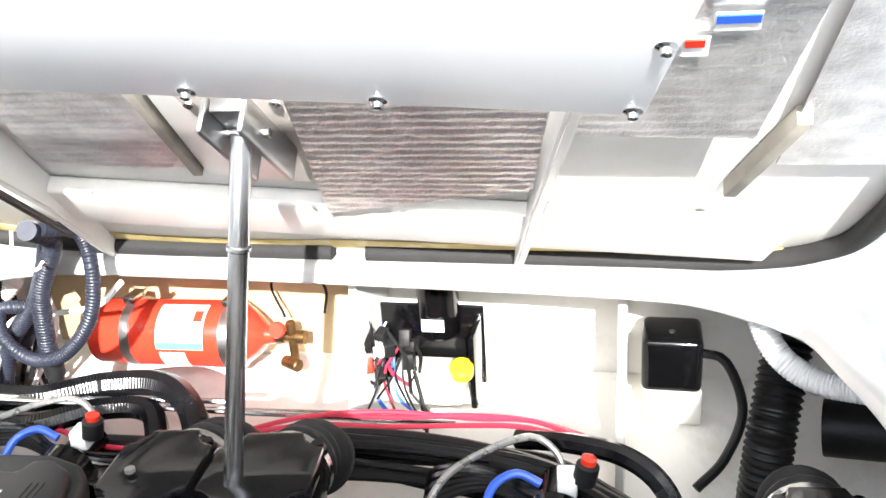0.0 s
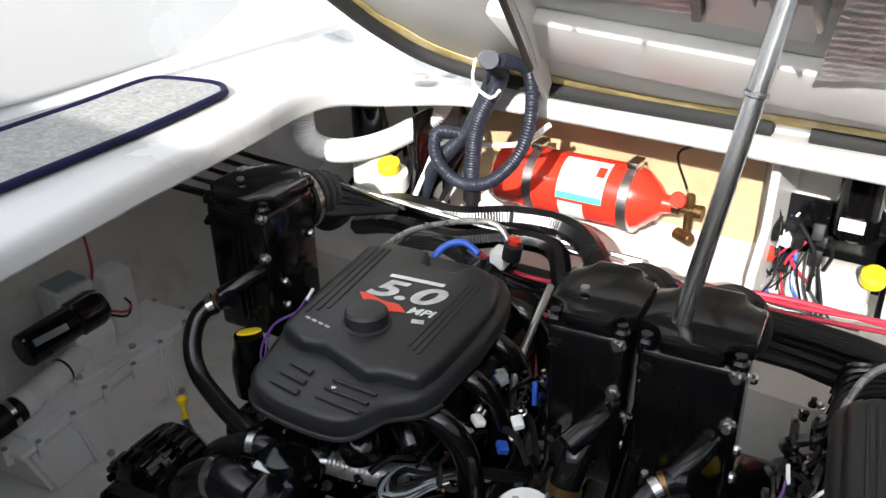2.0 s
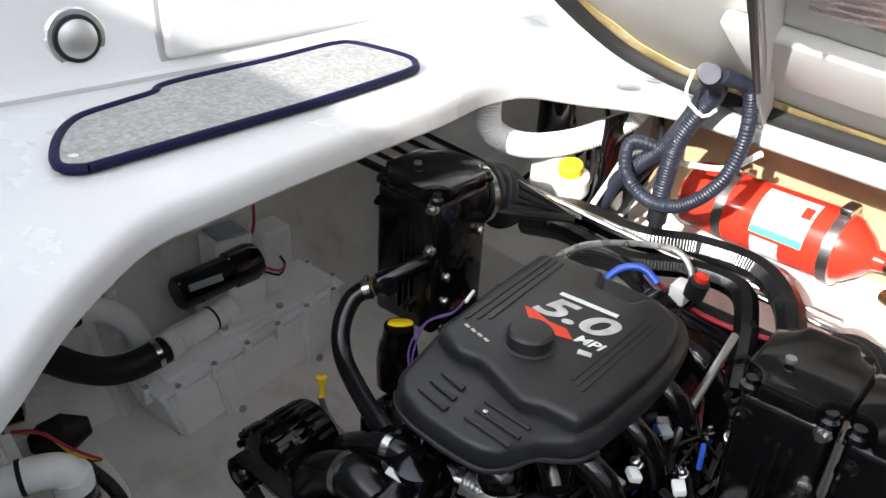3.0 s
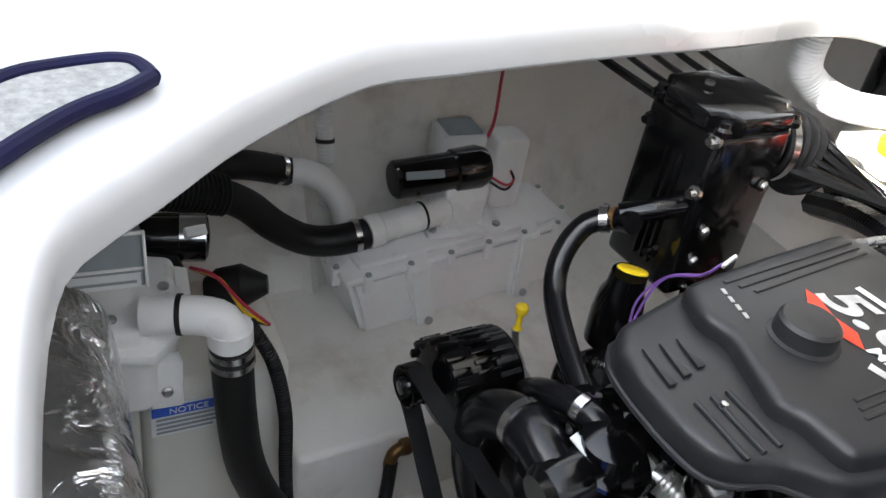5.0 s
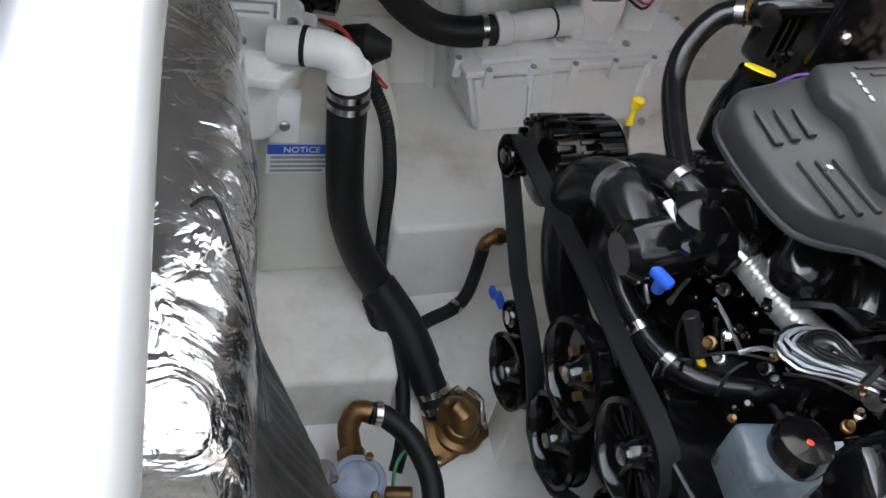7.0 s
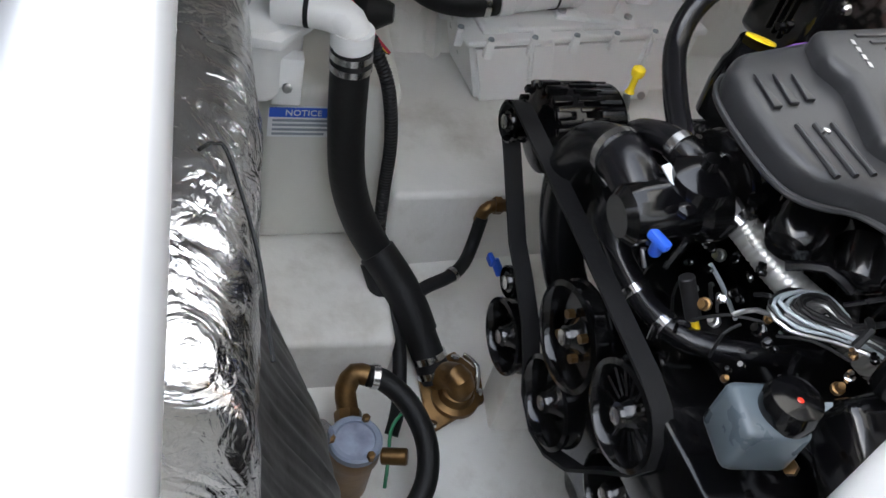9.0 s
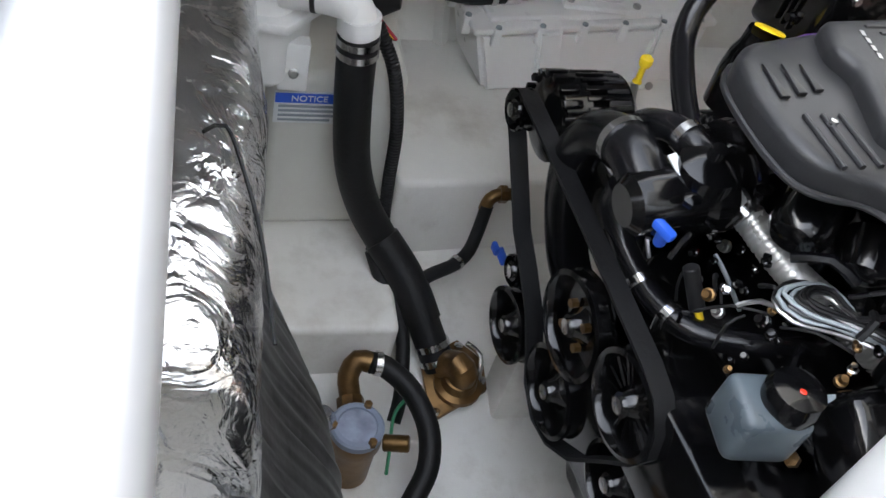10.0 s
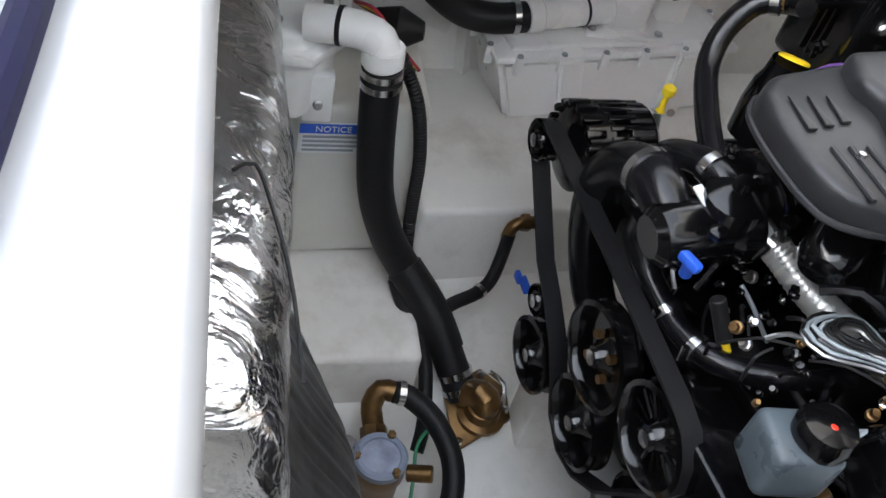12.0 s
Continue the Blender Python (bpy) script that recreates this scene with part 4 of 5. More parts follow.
for lo_, hi_ in (((0.03, -0.0575, -0.067), (0.04, -0.053, 0.067)), ((0.03, 0.053, -0.067), (0.04, 0.0575, 0.067)), ((0.03, -0.053, 0.062), (0.04, 0.053, 0.067)), ((0.03, -0.053, -0.067), (0.04, 0.053, -0.062)), ((0.03, -0.053, 0.012), (0.039, 0.053, 0.016))):
    part("frame", face_box(lo_, hi_, 0.001), PVC, cc, "white frame edge")
part("bracket", box((-1.35, 0.255, 0.325), (-1.29, 0.33, 0.355), 0.004), PVC, cc)
mt = part("motor", lathe((-1.42, 0.345, 0.345), (0.15, 1, -0.02), [(0, 0.03), (0.01, 0.038), (0.075, 0.038), (0.076, 0.039), (0.115, 0.039), (0.12, 0.03), (0.123, 0.01)], 24), BLACK, pm, "black motor with a bright band")
part("band", lathe((-1.409, 0.42, 0.3435), (0.15, 1, -0.02), [(0, 0.0392), (0.04, 0.0392)], 24), STEEL, mt)
part("label", box((-1.385, 0.423, 0.36), (-1.37, 0.455, 0.382), 0.0, rot=(0, 40, 10)), WHITEP, mt)
part("motor_base", lathe((-1.375, 0.37, 0.27), (0, 0.2, 1), [(0, 0.04), (0.05, 0.042), (0.07, 0.03)], 18), RUBBER, pm)
part("wire_bag", lathe((-1.36, 0.45, 0.275), (0.2, 0.7, 0.1), [(0, 0.015), (0.02, 0.03), (0.06, 0.036), (0.1, 0.015)], 12), RUBBER, pm, "black wrapped wire bundle")
for j, mm in enumerate((REDWIRE, YELLOW, RUBBER)):
    part("wire", tube([(-1.37, 0.43, 0.31), (-1.33, 0.46 + 0.01 * j, 0.32 - 0.01 * j), (-1.30, 0.5, 0.28 - 0.012 * j), (-1.29, 0.54, 0.24)], 0.003, 6), mm, pm)
part("outlet", tube([(-1.185, 0.34, 0.375), (-1.172, 0.385, 0.381), (-1.162, 0.42, 0.381), (-1.154, 0.44, 0.374), (-1.152, 0.447, 0.355), (-1.152, 0.45, 0.32)], 0.027, 22), PVC, pm, "white glossy plastic elbow")
part("collar", lathe((-1.152, 0.448, 0.366), (-0.0, 0.06, -1), [(0, 0.0315), (0.026, 0.0315), (0.028, 0.028)], 24), PVC, pm)
part("tie", lathe((-1.173, 0.383, 0.381), (0.3, 1, 0.1), [(0, 0.0285), (0.007, 0.0285)], 20), RUBBER, pm)

hm = thing("suction_hose", "thick black hose down to the bronze seacock", "hose", (-1.0, 0.65, -0.2))
main = [(-1.152, 0.45, 0.335), (-1.152, 0.46, 0.2), (-1.15, 0.475, 0.09), (-1.147, 0.505, 0.0), (-1.13, 0.545, -0.065), (-1.095, 0.58, -0.1), (-1.06, 0.605, -0.13), (-1.025, 0.625, -0.165), (-0.985, 0.648, -0.205), (-0.968, 0.66, -0.225)]
part("hose", tube(main, 0.03, 20), RUBBER, hm)
for z in (0.332, 0.312):
    part("clamp", lathe((-1.152, 0.4505 + 0.07 * (0.335 - z), z), (0, 0.05, -1), [(0, 0.032), (0.011, 0.032)], 22), STEEL, hm, "stainless hose clamp")
part("tape", tube(main[4:8], 0.0335, 18), RUBBER, hm, "black tape wrap")
for p in ((-0.998, 0.641, -0.191), (-0.98, 0.651, -0.21)):
    part("clamp", lathe(p, (0.6, 0.35, -0.7), [(0, 0.0325), (0.012, 0.0325)], 22), STEEL, hm, "stainless hose clamp")
single("thin_hose", tube([(-1.22, 0.49, 0.31), (-1.2, 0.525, 0.24), (-1.19, 0.545, 0.14), (-1.185, 0.55, 0.03), (-1.165, 0.55, -0.03), (-1.13, 0.55, -0.075)], 0.011, 12, ridge=0.0008, pitch=0.006), RUBBER, "thin black ribbed hose beside the tank", "hose")
single("side_loom", tube([(-1.12, 0.53, -0.085), (-1.085, 0.55, -0.125), (-1.05, 0.575, -0.15), (-1.01, 0.59, -0.19), (-0.96, 0.59, -0.23), (-0.92, 0.585, -0.255), (-0.88, 0.57, -0.27)], 0.013, 12), RUBBER, "black loom taped to the suction hose", "hose")
dh = thing("drain_line", "black hose with a brass elbow out of the platform", "hose", (-1.2, 0.75, -0.05))
part("hose", tube([(-1.06, 0.60, -0.115), (-1.085, 0.635, -0.11), (-1.11, 0.685, -0.108), (-1.135, 0.715, -0.1), (-1.168, 0.735, -0.08), (-1.188, 0.745, -0.03)], 0.0125, 14), RUBBER, dh)
part("clamp", lathe((-1.112, 0.688, -0.108), (-0.6, 0.75, 0.1), [(0, 0.0145), (0.009, 0.0145)], 16), STEEL, dh, "stainless hose clamp")
part("elbow", tube([(-1.188, 0.742, -0.04), (-1.192, 0.748, -0.016), (-1.196, 0.765, -0.008), (-1.198, 0.79, -0.008)], 0.012, 12), BRONZE, dh, "brass elbow")
part("nut", lathe((-1.197, 0.765, -0.008), (0, 1, 0), [(0, 0.017), (0.014, 0.017)], 6), BRONZE, dh)

HULL_N = (-0.25, 0, 1)
sc = thing("seacock", "bronze seacock on a bronze backing plate", "seacock", (-0.98, 0.71, -0.27))
plate = [(-0.87, 0.635), (-0.985, 0.625), (-1.02, 0.70), (-0.98, 0.745), (-0.925, 0.745)]
bm = prism(plate, -0.006, 0.006, 0.003)
bmesh.ops.transform(bm, matrix=Matrix(((1, 0, 0, 0), (0, 1, 0, 0), (-0.25, 0, 1, -0.475), (0, 0, 0, 1))), verts=bm.verts[:])
part("plate", bm, BRONZE, sc)
part("body", lathe((-0.935, 0.69, -0.24), (0.05, 0, 1), [(0, 0.045), (0.01, 0.045), (0.014, 0.034), (0.03, 0.03), (0.034, 0.022)], 22), BRONZE, sc)
part("elbow", tube([(-0.935, 0.69, -0.225), (-0.928, 0.69, -0.19), (-0.938, 0.68, -0.18), (-0.955, 0.67, -0.2), (-0.968, 0.66, -0.222)], 0.025, 18), BRONZE, sc, "bronze elbow")
for x, y in ((-0.885, 0.642), (-0.975, 0.635), (-1.005, 0.70), (-0.94, 0.735)):
    part("bolt", lathe((x, y, -0.47 - 0.25 * x), (-0.25, 0, 1), [(0, 0.009), (0.006, 0.009), (0.008, 0.005)], 6), STEEL, sc)
part("handle", tube([(-0.935, 0.725, -0.215), (-0.97, 0.73, -0.195), (-0.99, 0.705, -0.185)], 0.005, 8), STEEL, sc, "steel handle")
ws = thing("water_strainer", "bronze raw-water strainer with a clear sight lid", "strainer", (-0.80, 0.482, -0.29))
sx, sy, sz = -0.80, 0.482, -0.15
part("body", lathe((sx, sy, sz - 0.14), (0, 0, 1), [(0, 0.026), (0.01, 0.036), (0.1, 0.038), (0.11, 0.043), (0.135, 0.043)], 26), BRONZE, ws)
part("lid_ring", lathe((sx, sy, sz - 0.005), (0, 0, 1), [(0, 0.043), (0.012, 0.043), (0.015, 0.039), (0.015, 0.032), (0.008, 0.03)], 28), material("blue-grey plastic", (0.24, 0.28, 0.36), 0.4), ws, "grey screwed lid ring")
part("sight_glass", lathe((sx, sy, sz), (0, 0, 1), [(0, 0.031), (0.006, 0.031), (0.007, 0.001)], 26), material("pale strainer window", (0.3, 0.33, 0.42), 0.15, vary=0.35, scale=30), ws, "pale clear lid")
for a in (30, 150, 270):
    part("bolt", lathe((sx + 0.039 * math.cos(radians(a)), sy + 0.039 * math.sin(radians(a)), sz + 0.005), (0, 0, 1), [(0, 0.007), (0.012, 0.007), (0.014, 0.004)], 6), BRONZE, ws)
part("inlet", tube([(sx - 0.045, sy, sz - 0.04), (sx - 0.075, sy, sz - 0.03), (sx - 0.1, sy - 0.005, sz), (sx - 0.115, sy + 0.01, sz + 0.02), (sx - 0.11, sy + 0.03, sz + 0.02)], 0.018, 14), BRONZE, ws, "bronze inlet elbow")
part("nut", lathe((sx - 0.055, sy, sz - 0.035), (-1, 0, 0.2), [(0, 0.023), (0.02, 0.023)], 8), BRONZE, ws)
part("plug", rod((sx + 0.01, sy + 0.045, sz - 0.03), (sx + 0.02, sy + 0.085, sz - 0.02), 0.014), BRONZE, ws)
part("wing_nut", lathe((sx - 0.01, sy - 0.055, sz + 0.005), (0, 0, 1), [(0, 0.02), (0.01, 0.022), (0.03, 0.012)], 14), STEEL, ws, "bright cap nut")
part("bonding_wire", tube([(sx + 0.05, sy + 0.05, sz - 0.06), (sx + 0.02, sy + 0.055, sz - 0.03), (sx - 0.04, sy + 0.07, sz - 0.02), (sx - 0.09, sy + 0.12, sz - 0.02)], 0.003, 6), material("green bonding wire", (0.03, 0.22, 0.1), 0.4), ws, "green bonding wire")
wh = thing("strainer_hose", "black hose looping from the strainer to a bronze fitting", "hose", (-0.85, 0.55, -0.3))
part("hose", tube([(sx - 0.11, sy + 0.03, sz + 0.02), (sx - 0.105, sy + 0.055, sz + 0.015), (sx - 0.07, sy + 0.095, sz - 0.0), (sx - 0.01, sy + 0.12, sz - 0.02), (sx + 0.05, sy + 0.115, sz - 0.04), (sx + 0.1, sy + 0.085, sz - 0.06), (sx + 0.15, sy + 0.05, sz - 0.08)], 0.0185, 16), RUBBER, wh)
part("clamp", lathe((sx - 0.109, sy + 0.037, sz + 0.02), (0.1, 1, -0.1), [(0, 0.021), (0.011, 0.021)], 18), STEEL, wh, "stainless hose clamp")
part("clamp", lathe((sx + 0.12, sy + 0.072, sz - 0.068), (0.6, -0.4, -0.2), [(0, 0.021), (0.011, 0.021)], 18), STEEL, wh, "stainless hose clamp")
fg = thing("bronze_fitting", "bronze through-hull fitting beside the strainer", "fitting", (-0.74, 0.53, -0.3))
part("body", rod((sx + 0.14, sy + 0.055, sz - 0.075), (sx + 0.2, sy + 0.02, sz - 0.1), 0.022), BRONZE, fg)
part("base", lathe((sx + 0.2, sy + 0.02, sz - 0.15), (0, 0, 1), [(0, 0.05), (0.012, 0.05), (0.02, 0.03), (0.07, 0.026)], 18), BRONZE, fg)

# ---- foil-wrapped blanket on the forward bulkhead ----
random.seed(3)
def crease(x, s):
    return 0.006 * noise.noise(Vector((x * 6, s * 6, 0))) + 0.006 * abs(noise.noise(Vector((x * 11 + s * 5, s * 13, 4)))) + 0.0022 * abs(noise.noise(Vector((x * 31, s * 33 + x * 8, 9))))
rows = []
prof = [(0.06, 0.56), (0.16, 0.56), (0.20, 0.555), (0.225, 0.545), (0.245, 0.53), (0.262, 0.505), (0.27, 0.47), (0.272, 0.40), (0.272, 0.3), (0.27, 0.15), (0.268, 0.0), (0.265, -0.2)]
fine = smooth_path([(0, y, z) for y, z in prof], 0.006)
for i in range(201):
    x = -1.09 + i * 0.0035
    fade = 1 - max(0, (x + 0.43) / 0.12) ** 2 if x > -0.43 else 1
    row = []
    for k, p in enumerate(fine):
        c = crease(x, k * 0.006)
        drop = -55.0 * max(0, x + 0.45) ** 2
        row.append((x, p.y + 0.026 + c + 0.006 * math.sin(x * 5), p.z + c * 0.8 + drop - 0.032 + 0.03 * (x + 0.8)))
    rows.append(row)
fo = thing("foil_blanket", "crinkled silver foil insulation over the forward bulkhead", "insulation", (-0.75, 0.2, -0.2))
part("skin", sheet(rows, 0.004), CRINKLE, fo)
part("seam", tube([(-0.63, 0.245, 0.572), (-0.645, 0.262, 0.567), (-0.60, 0.277, 0.556), (-0.54, 0.29, 0.54), (-0.47, 0.298, 0.515)], 0.0018, 5), RUBBER, fo, "dark torn seam")
# lower foil skirt: the dark engine it mirrors is put into its colour
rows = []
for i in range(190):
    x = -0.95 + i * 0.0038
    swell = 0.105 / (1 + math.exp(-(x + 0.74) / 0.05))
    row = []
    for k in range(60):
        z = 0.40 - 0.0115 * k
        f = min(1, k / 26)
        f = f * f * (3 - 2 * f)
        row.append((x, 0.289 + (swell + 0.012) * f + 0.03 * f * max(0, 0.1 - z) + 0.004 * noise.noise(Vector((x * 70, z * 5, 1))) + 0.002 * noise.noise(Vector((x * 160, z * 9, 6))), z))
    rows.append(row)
part("skirt", sheet(rows, 0.003), material("foil with painted dark reflection", (0.2, 0.2, 0.2), 0.34, 0.9, vary=0.3, scale=30, bump=0.3, bump_scale=90), fo, "streaked foil skirt coloured dark for the engine's reflection")
single("foil_panel", box((-0.36, 0.18, -0.3), (0.42, 0.215, 0.5), 0.006), CRINKLE, "silver foil insulation on the bulkhead", "insulation", kind="structure")
for k in range(5):
    a = Vector((-1.86, 1.25 + 0.05 * k, 0.56 + 0.03 * k))
    single("control_cable", tube([a, a.lerp(Vector((-1.1, 1.22, 0.62 + 0.01 * k)), 0.5) + Vector((0, 0, -0.015)), Vector((-1.1, 1.2 + 0.02 * k, 0.62 + 0.012 * k)), Vector((-0.95, 1.35, 0.6))], 0.006 if k else 0.009, 8), (RUBBER if k in (0, 3) else GLOSSHOSE), "dark control cable from the hull side to the engine", "cable", "control cables")
# ---- engine ----
FLUIDP = material("blue-grey translucent plastic", (0.08, 0.1, 0.115), 0.3, vary=0.2, scale=20)
SILVER = material("braided silver hose", (0.36, 0.36, 0.35), 0.28, 0.6, vary=0.2, scale=30, bump=0.4, bump_scale=200)
eng = thing("marine_engine", "black V8 marine engine with grey plastic cover, pulleys and hoses", "engine")
part("block", box((-0.2, -0.16, -0.12), (0.16, 0.42, 0.23), 0.02), BLACK, eng)
part("oil_pan", box((-0.15, -0.15, -0.3), (0.11, 0.4, -0.119), 0.03), BLACK, eng)
part("timing_cover", box((-0.17, -0.25, -0.08), (0.11, -0.159, 0.22), 0.02), BLACK, eng)
part("plenum", prism([(-0.12, -0.07), (0.07, -0.07), (0.1, 0.3), (-0.15, 0.3)], 0.229, 0.53, 0.03, seg=3), BLACK, eng, "black intake manifold")
for s in (-1, 1):
    c = -0.02 + s * 0.2
    v = part("valve_cover", box((c - 0.065, -0.16, 0.27), (c + 0.065, 0.38, 0.36), 0.02, rot=(0, -s * -30, 0), seg=3), BLACK, eng)
    for y in (-0.1, 0.1, 0.3):
        part("bolt", lathe((c, y, 0.36), (s * 0.4, 0, 1), [(0, 0.008), (0.01, 0.008)], 8), STEEL, v)
    for k in range(4):
        y = -0.12 + 0.11 * k
        part("runner", tube([(-0.02 + s * 0.07, y, 0.53), (-0.02 + s * 0.12, y, 0.52), (-0.02 + s * 0.155, y + 0.005, 0.47), (-0.02 + s * 0.165, y + 0.01, 0.39)], 0.021, 14), BLACK, eng, "glossy black intake runner")
# plastic cover
outline = [(-0.17, -0.218), (-0.178, -0.2), (-0.2, -0.1), (-0.212, 0.03), (-0.22, 0.18), (-0.205, 0.215), (-0.175, 0.225), (-0.08, 0.236), (0.0, 0.232), (0.062, 0.205), (0.09, 0.165), (0.104, 0.09), (0.108, 0.0), (0.1, -0.12), (0.085, -0.158), (0.045, -0.19), (0.032, -0.225), (0.012, -0.25), (-0.03, -0.257), (-0.1, -0.252), (-0.145, -0.24)]
cov = part("cover", prism(outline, 0.545, 0.588, 0.014, seg=4), COVER, eng, "dark grey moulded engine cover")
part("raised_deck", prism([(-0.186, -0.115), (-0.132, -0.137), (-0.1, -0.127), (0.001, -0.166), (0.015, -0.15), (0.078, -0.15), (0.09, -0.1), (0.094, 0.0), (0.09, 0.09), (0.072, 0.158), (0.03, 0.185), (-0.002, 0.186), (-0.016, 0.156), (-0.075, 0.16), (-0.088, 0.208), (-0.17, 0.206), (-0.205, 0.18), (-0.198, 0.03)], 0.575, 0.612, 0.013, seg=4), COVER, cov)
lip = [(x, y, 0.553) for x, y in outline[13:] + outline[:4]]
part("front_lip", tube(lip, 0.004, 8), COVER, cov)
for j in range(3):
    part("rib", tube([(-0.142 - 0.013 * j, -0.045 - 0.012 * j, 0.611), (-0.155 - 0.012 * j, 0.175, 0.611)], 0.0035, 6), COVER, cov)
    part("rib", tube([(0.028 + 0.011 * j, -0.085 - 0.006 * j, 0.611), (0.03 + 0.01 * j, 0.12, 0.611)], 0.0032, 6), COVER, cov)
    x, y = -0.129, -0.222 + 0.0245 * j
    part("vent", prism([(x, y), (x + 0.056 - 0.005 * j, y - 0.011), (x + 0.056 - 0.005 * j, y + 0.001)], 0.588, 0.5925, 0.0015), COVER, cov)
    part("vent", tube([(-0.046, -0.222 + 0.022 * j, 0.5895), (0.03, -0.228 + 0.022 * j, 0.5895)], 0.0032, 8), COVER, cov)
cap = part("oil_cap", lathe((-0.063, -0.055, 0.607), (0, 0, 1), [(0, 0.04), (0.006, 0.04), (0.008, 0.035), (0.026, 0.034), (0.03, 0.03), (0.031, 0.002)], 28), COVER, cov, "round filler cap")
part("screw", lathe((-0.03, -0.2, 0.59), (0, 0, 1), [(0, 0.005), (0.006, 0.004), (0.007, 0.001)], 10), STEEL, cov)
BADGE = material("silver badge print", (0.6, 0.6, 0.6), 0.35, 0.3, vary=0.25, scale=40)
BADGER = material("red badge print", (0.7, 0.05, 0.02), 0.4)
ZB = 0.6128
lettering("5.0", 0.074, pose(-0.056, 0.05, ZB, 0, 0, 3) @ Matrix.Diagonal((1.38, 1, 1, 1)), BADGE, "lettering", cov, "silver badge numerals", 0.25, bold=0.0022)
lettering("MPI", 0.026, pose(-0.001, 0.006, ZB, 0, 0, 3) @ Matrix.Diagonal((1.1, 1, 1, 1)), WHITEP, "lettering", cov, "white badge letters", 0.2, bold=0.0006)
part("brand_bar", box((-0.105, 0.09, ZB), (-0.005, 0.1, ZB + 0.0004), rot=(0, 0, 3)), WHITEP, cov, "white badge strip")
part("badge_flash", prism([(-0.125, 0.022), (-0.108, 0.024), (-0.075, 0.012), (-0.045, 0.014), (-0.022, -0.004), (-0.05, -0.012), (-0.075, -0.004), (-0.1, -0.003)], ZB, ZB + 0.0004), BADGER, cov, "red badge flash")
part("badge_mark", prism([(0.0, -0.028), (0.02, -0.023), (0.016, -0.013), (-0.004, -0.017)], ZB, ZB + 0.0004), BADGE, cov, "small silver badge diamond")
for j in range(4):
    part("print_mark", box((-0.16 + 0.014 * j, -0.085 - 0.003 * j, ZB - 0.0005), (-0.15 + 0.014 * j, -0.08 - 0.003 * j, ZB + 0.0003), rot=(0, 0, -20)), ALU, cov, "small worn print mark")


def riser(cx, y0, ztop, side, lab, hw=0.068):
    """An exhaust riser with a bolted scalloped cap, ribs, elbow and bellows."""
    x0, x1 = cx - hw, cx + hw
    r = part("exhaust_riser", prism([(x0, y0), (x1, y0), (x1 - 0.005, y0 + 0.15), (x0 + 0.005, y0 + 0.15)], 0.44, ztop - 0.012, 0.012, seg=3), BLACK, eng, lab)
    cp = []
    for sx_, sy_ in ((1, -1), (1, 1), (-1, 1), (-1, -1)):
        for k in range(7):
            a = math.pi / 2 * k / 6
            o, i_ = (math.cos(a), math.sin(a)) if sx_ * sy_ < 0 else (math.sin(a), math.cos(a))
            cp.append((cx + sx_ * (hw + 0.006 - 0.5 * hw * o), y0 + 0.075 + sy_ * (0.082 - 0.034 * i_)))
    part("cap", prism(cp, ztop - 0.013, ztop + 0.014, 0.005, seg=2), BLACK, r)
    for dx, dy in ((0.01 - hw, 0.008), (hw - 0.01, 0.008), (0.01 - hw, 0.142), (hw - 0.01, 0.142)):
        part("bolt", lathe((cx + dx, y0 + dy, ztop - 0.012), (0, 0, 1), [(0, 0.013), (0.008, 0.013), (0.012, 0.009), (0.018, 0.008)], 12), BLACK, r)
    part("stud", lathe((cx - 0.02, y0 + 0.05, ztop + 0.02), (0, 0, 1), [(0, 0.007), (0.005, 0.007), (0.006, 0.003)], 8), ALU, r)
    for dx, z in ((0.013 - hw, ztop - 0.045), (hw - 0.01, ztop - 0.02), (hw - 0.012, ztop - 0.1), (0.018 - hw, ztop - 0.2), (0.02, ztop - 0.22)):
        part("bolt", lathe((cx + dx, y0 + 0.003, z), (0, -1, 0), [(0, 0.011), (0.006, 0.011), (0.007, 0.007), (0.016, 0.006)], 10), (STEEL if dx > 0.025 else BLACK), r)
    for k in range(3):
        part("rib", box((cx - 0.012 + 0.014 * k, y0 - 0.005, ztop - 0.24), (cx - 0.006 + 0.014 * k, y0 + 0.005, ztop - 0.06), 0.002), BLACK, r)
    for z in (ztop - 0.1, ztop - 0.16, ztop - 0.21):
        part("bolt", lathe((x1 - 0.002, y0 + 0.03 + 0.09 * (z > ztop - 0.12), z), (1, 0, 0), [(0, 0.009), (0.006, 0.009), (0.01, 0.006)], 10), STEEL, r)
        part("bolt", lathe((x0 + 0.002, y0 + 0.06, z), (-1, 0, 0), [(0, 0.008), (0.008, 0.007)], 10), BLACK, r)
    part("elbow", tube([(cx, y0 + 0.09, ztop - 0.07), (cx + 0.004, y0 + 0.15, ztop - 0.066), (cx + 0.008, y0 + 0.2, ztop - 0.07)], 0.05, 26), BLACK, r, "black cast elbow")
    part("bellows", tube([(cx + 0.006, y0 + 0.175, ztop - 0.068), (cx + 0.012, y0 + 0.21, ztop - 0.074), (cx + 0.018, y0 + 0.245, ztop - 0.09), (cx + 0.022, y0 + 0.27, ztop - 0.115)], 0.054, 28, ridge=0.003, pitch=0.015), RUBBER, r, "black ribbed rubber bellows")
    part("band", tube([(cx + 0.007, y0 + 0.18, ztop - 0.069), (cx + 0.009, y0 + 0.192, ztop - 0.07)], 0.0585, 28), STEEL, r, "stainless band clamp")
    part("fitting", tube([(cx + 0.045, y0 + 0.02, 0.585), (cx + 0.03, y0 - 0.03, 0.575), (cx + 0.005, y0 - 0.07, 0.556)], 0.017, 14), BLACK, r, "black hose spigot")
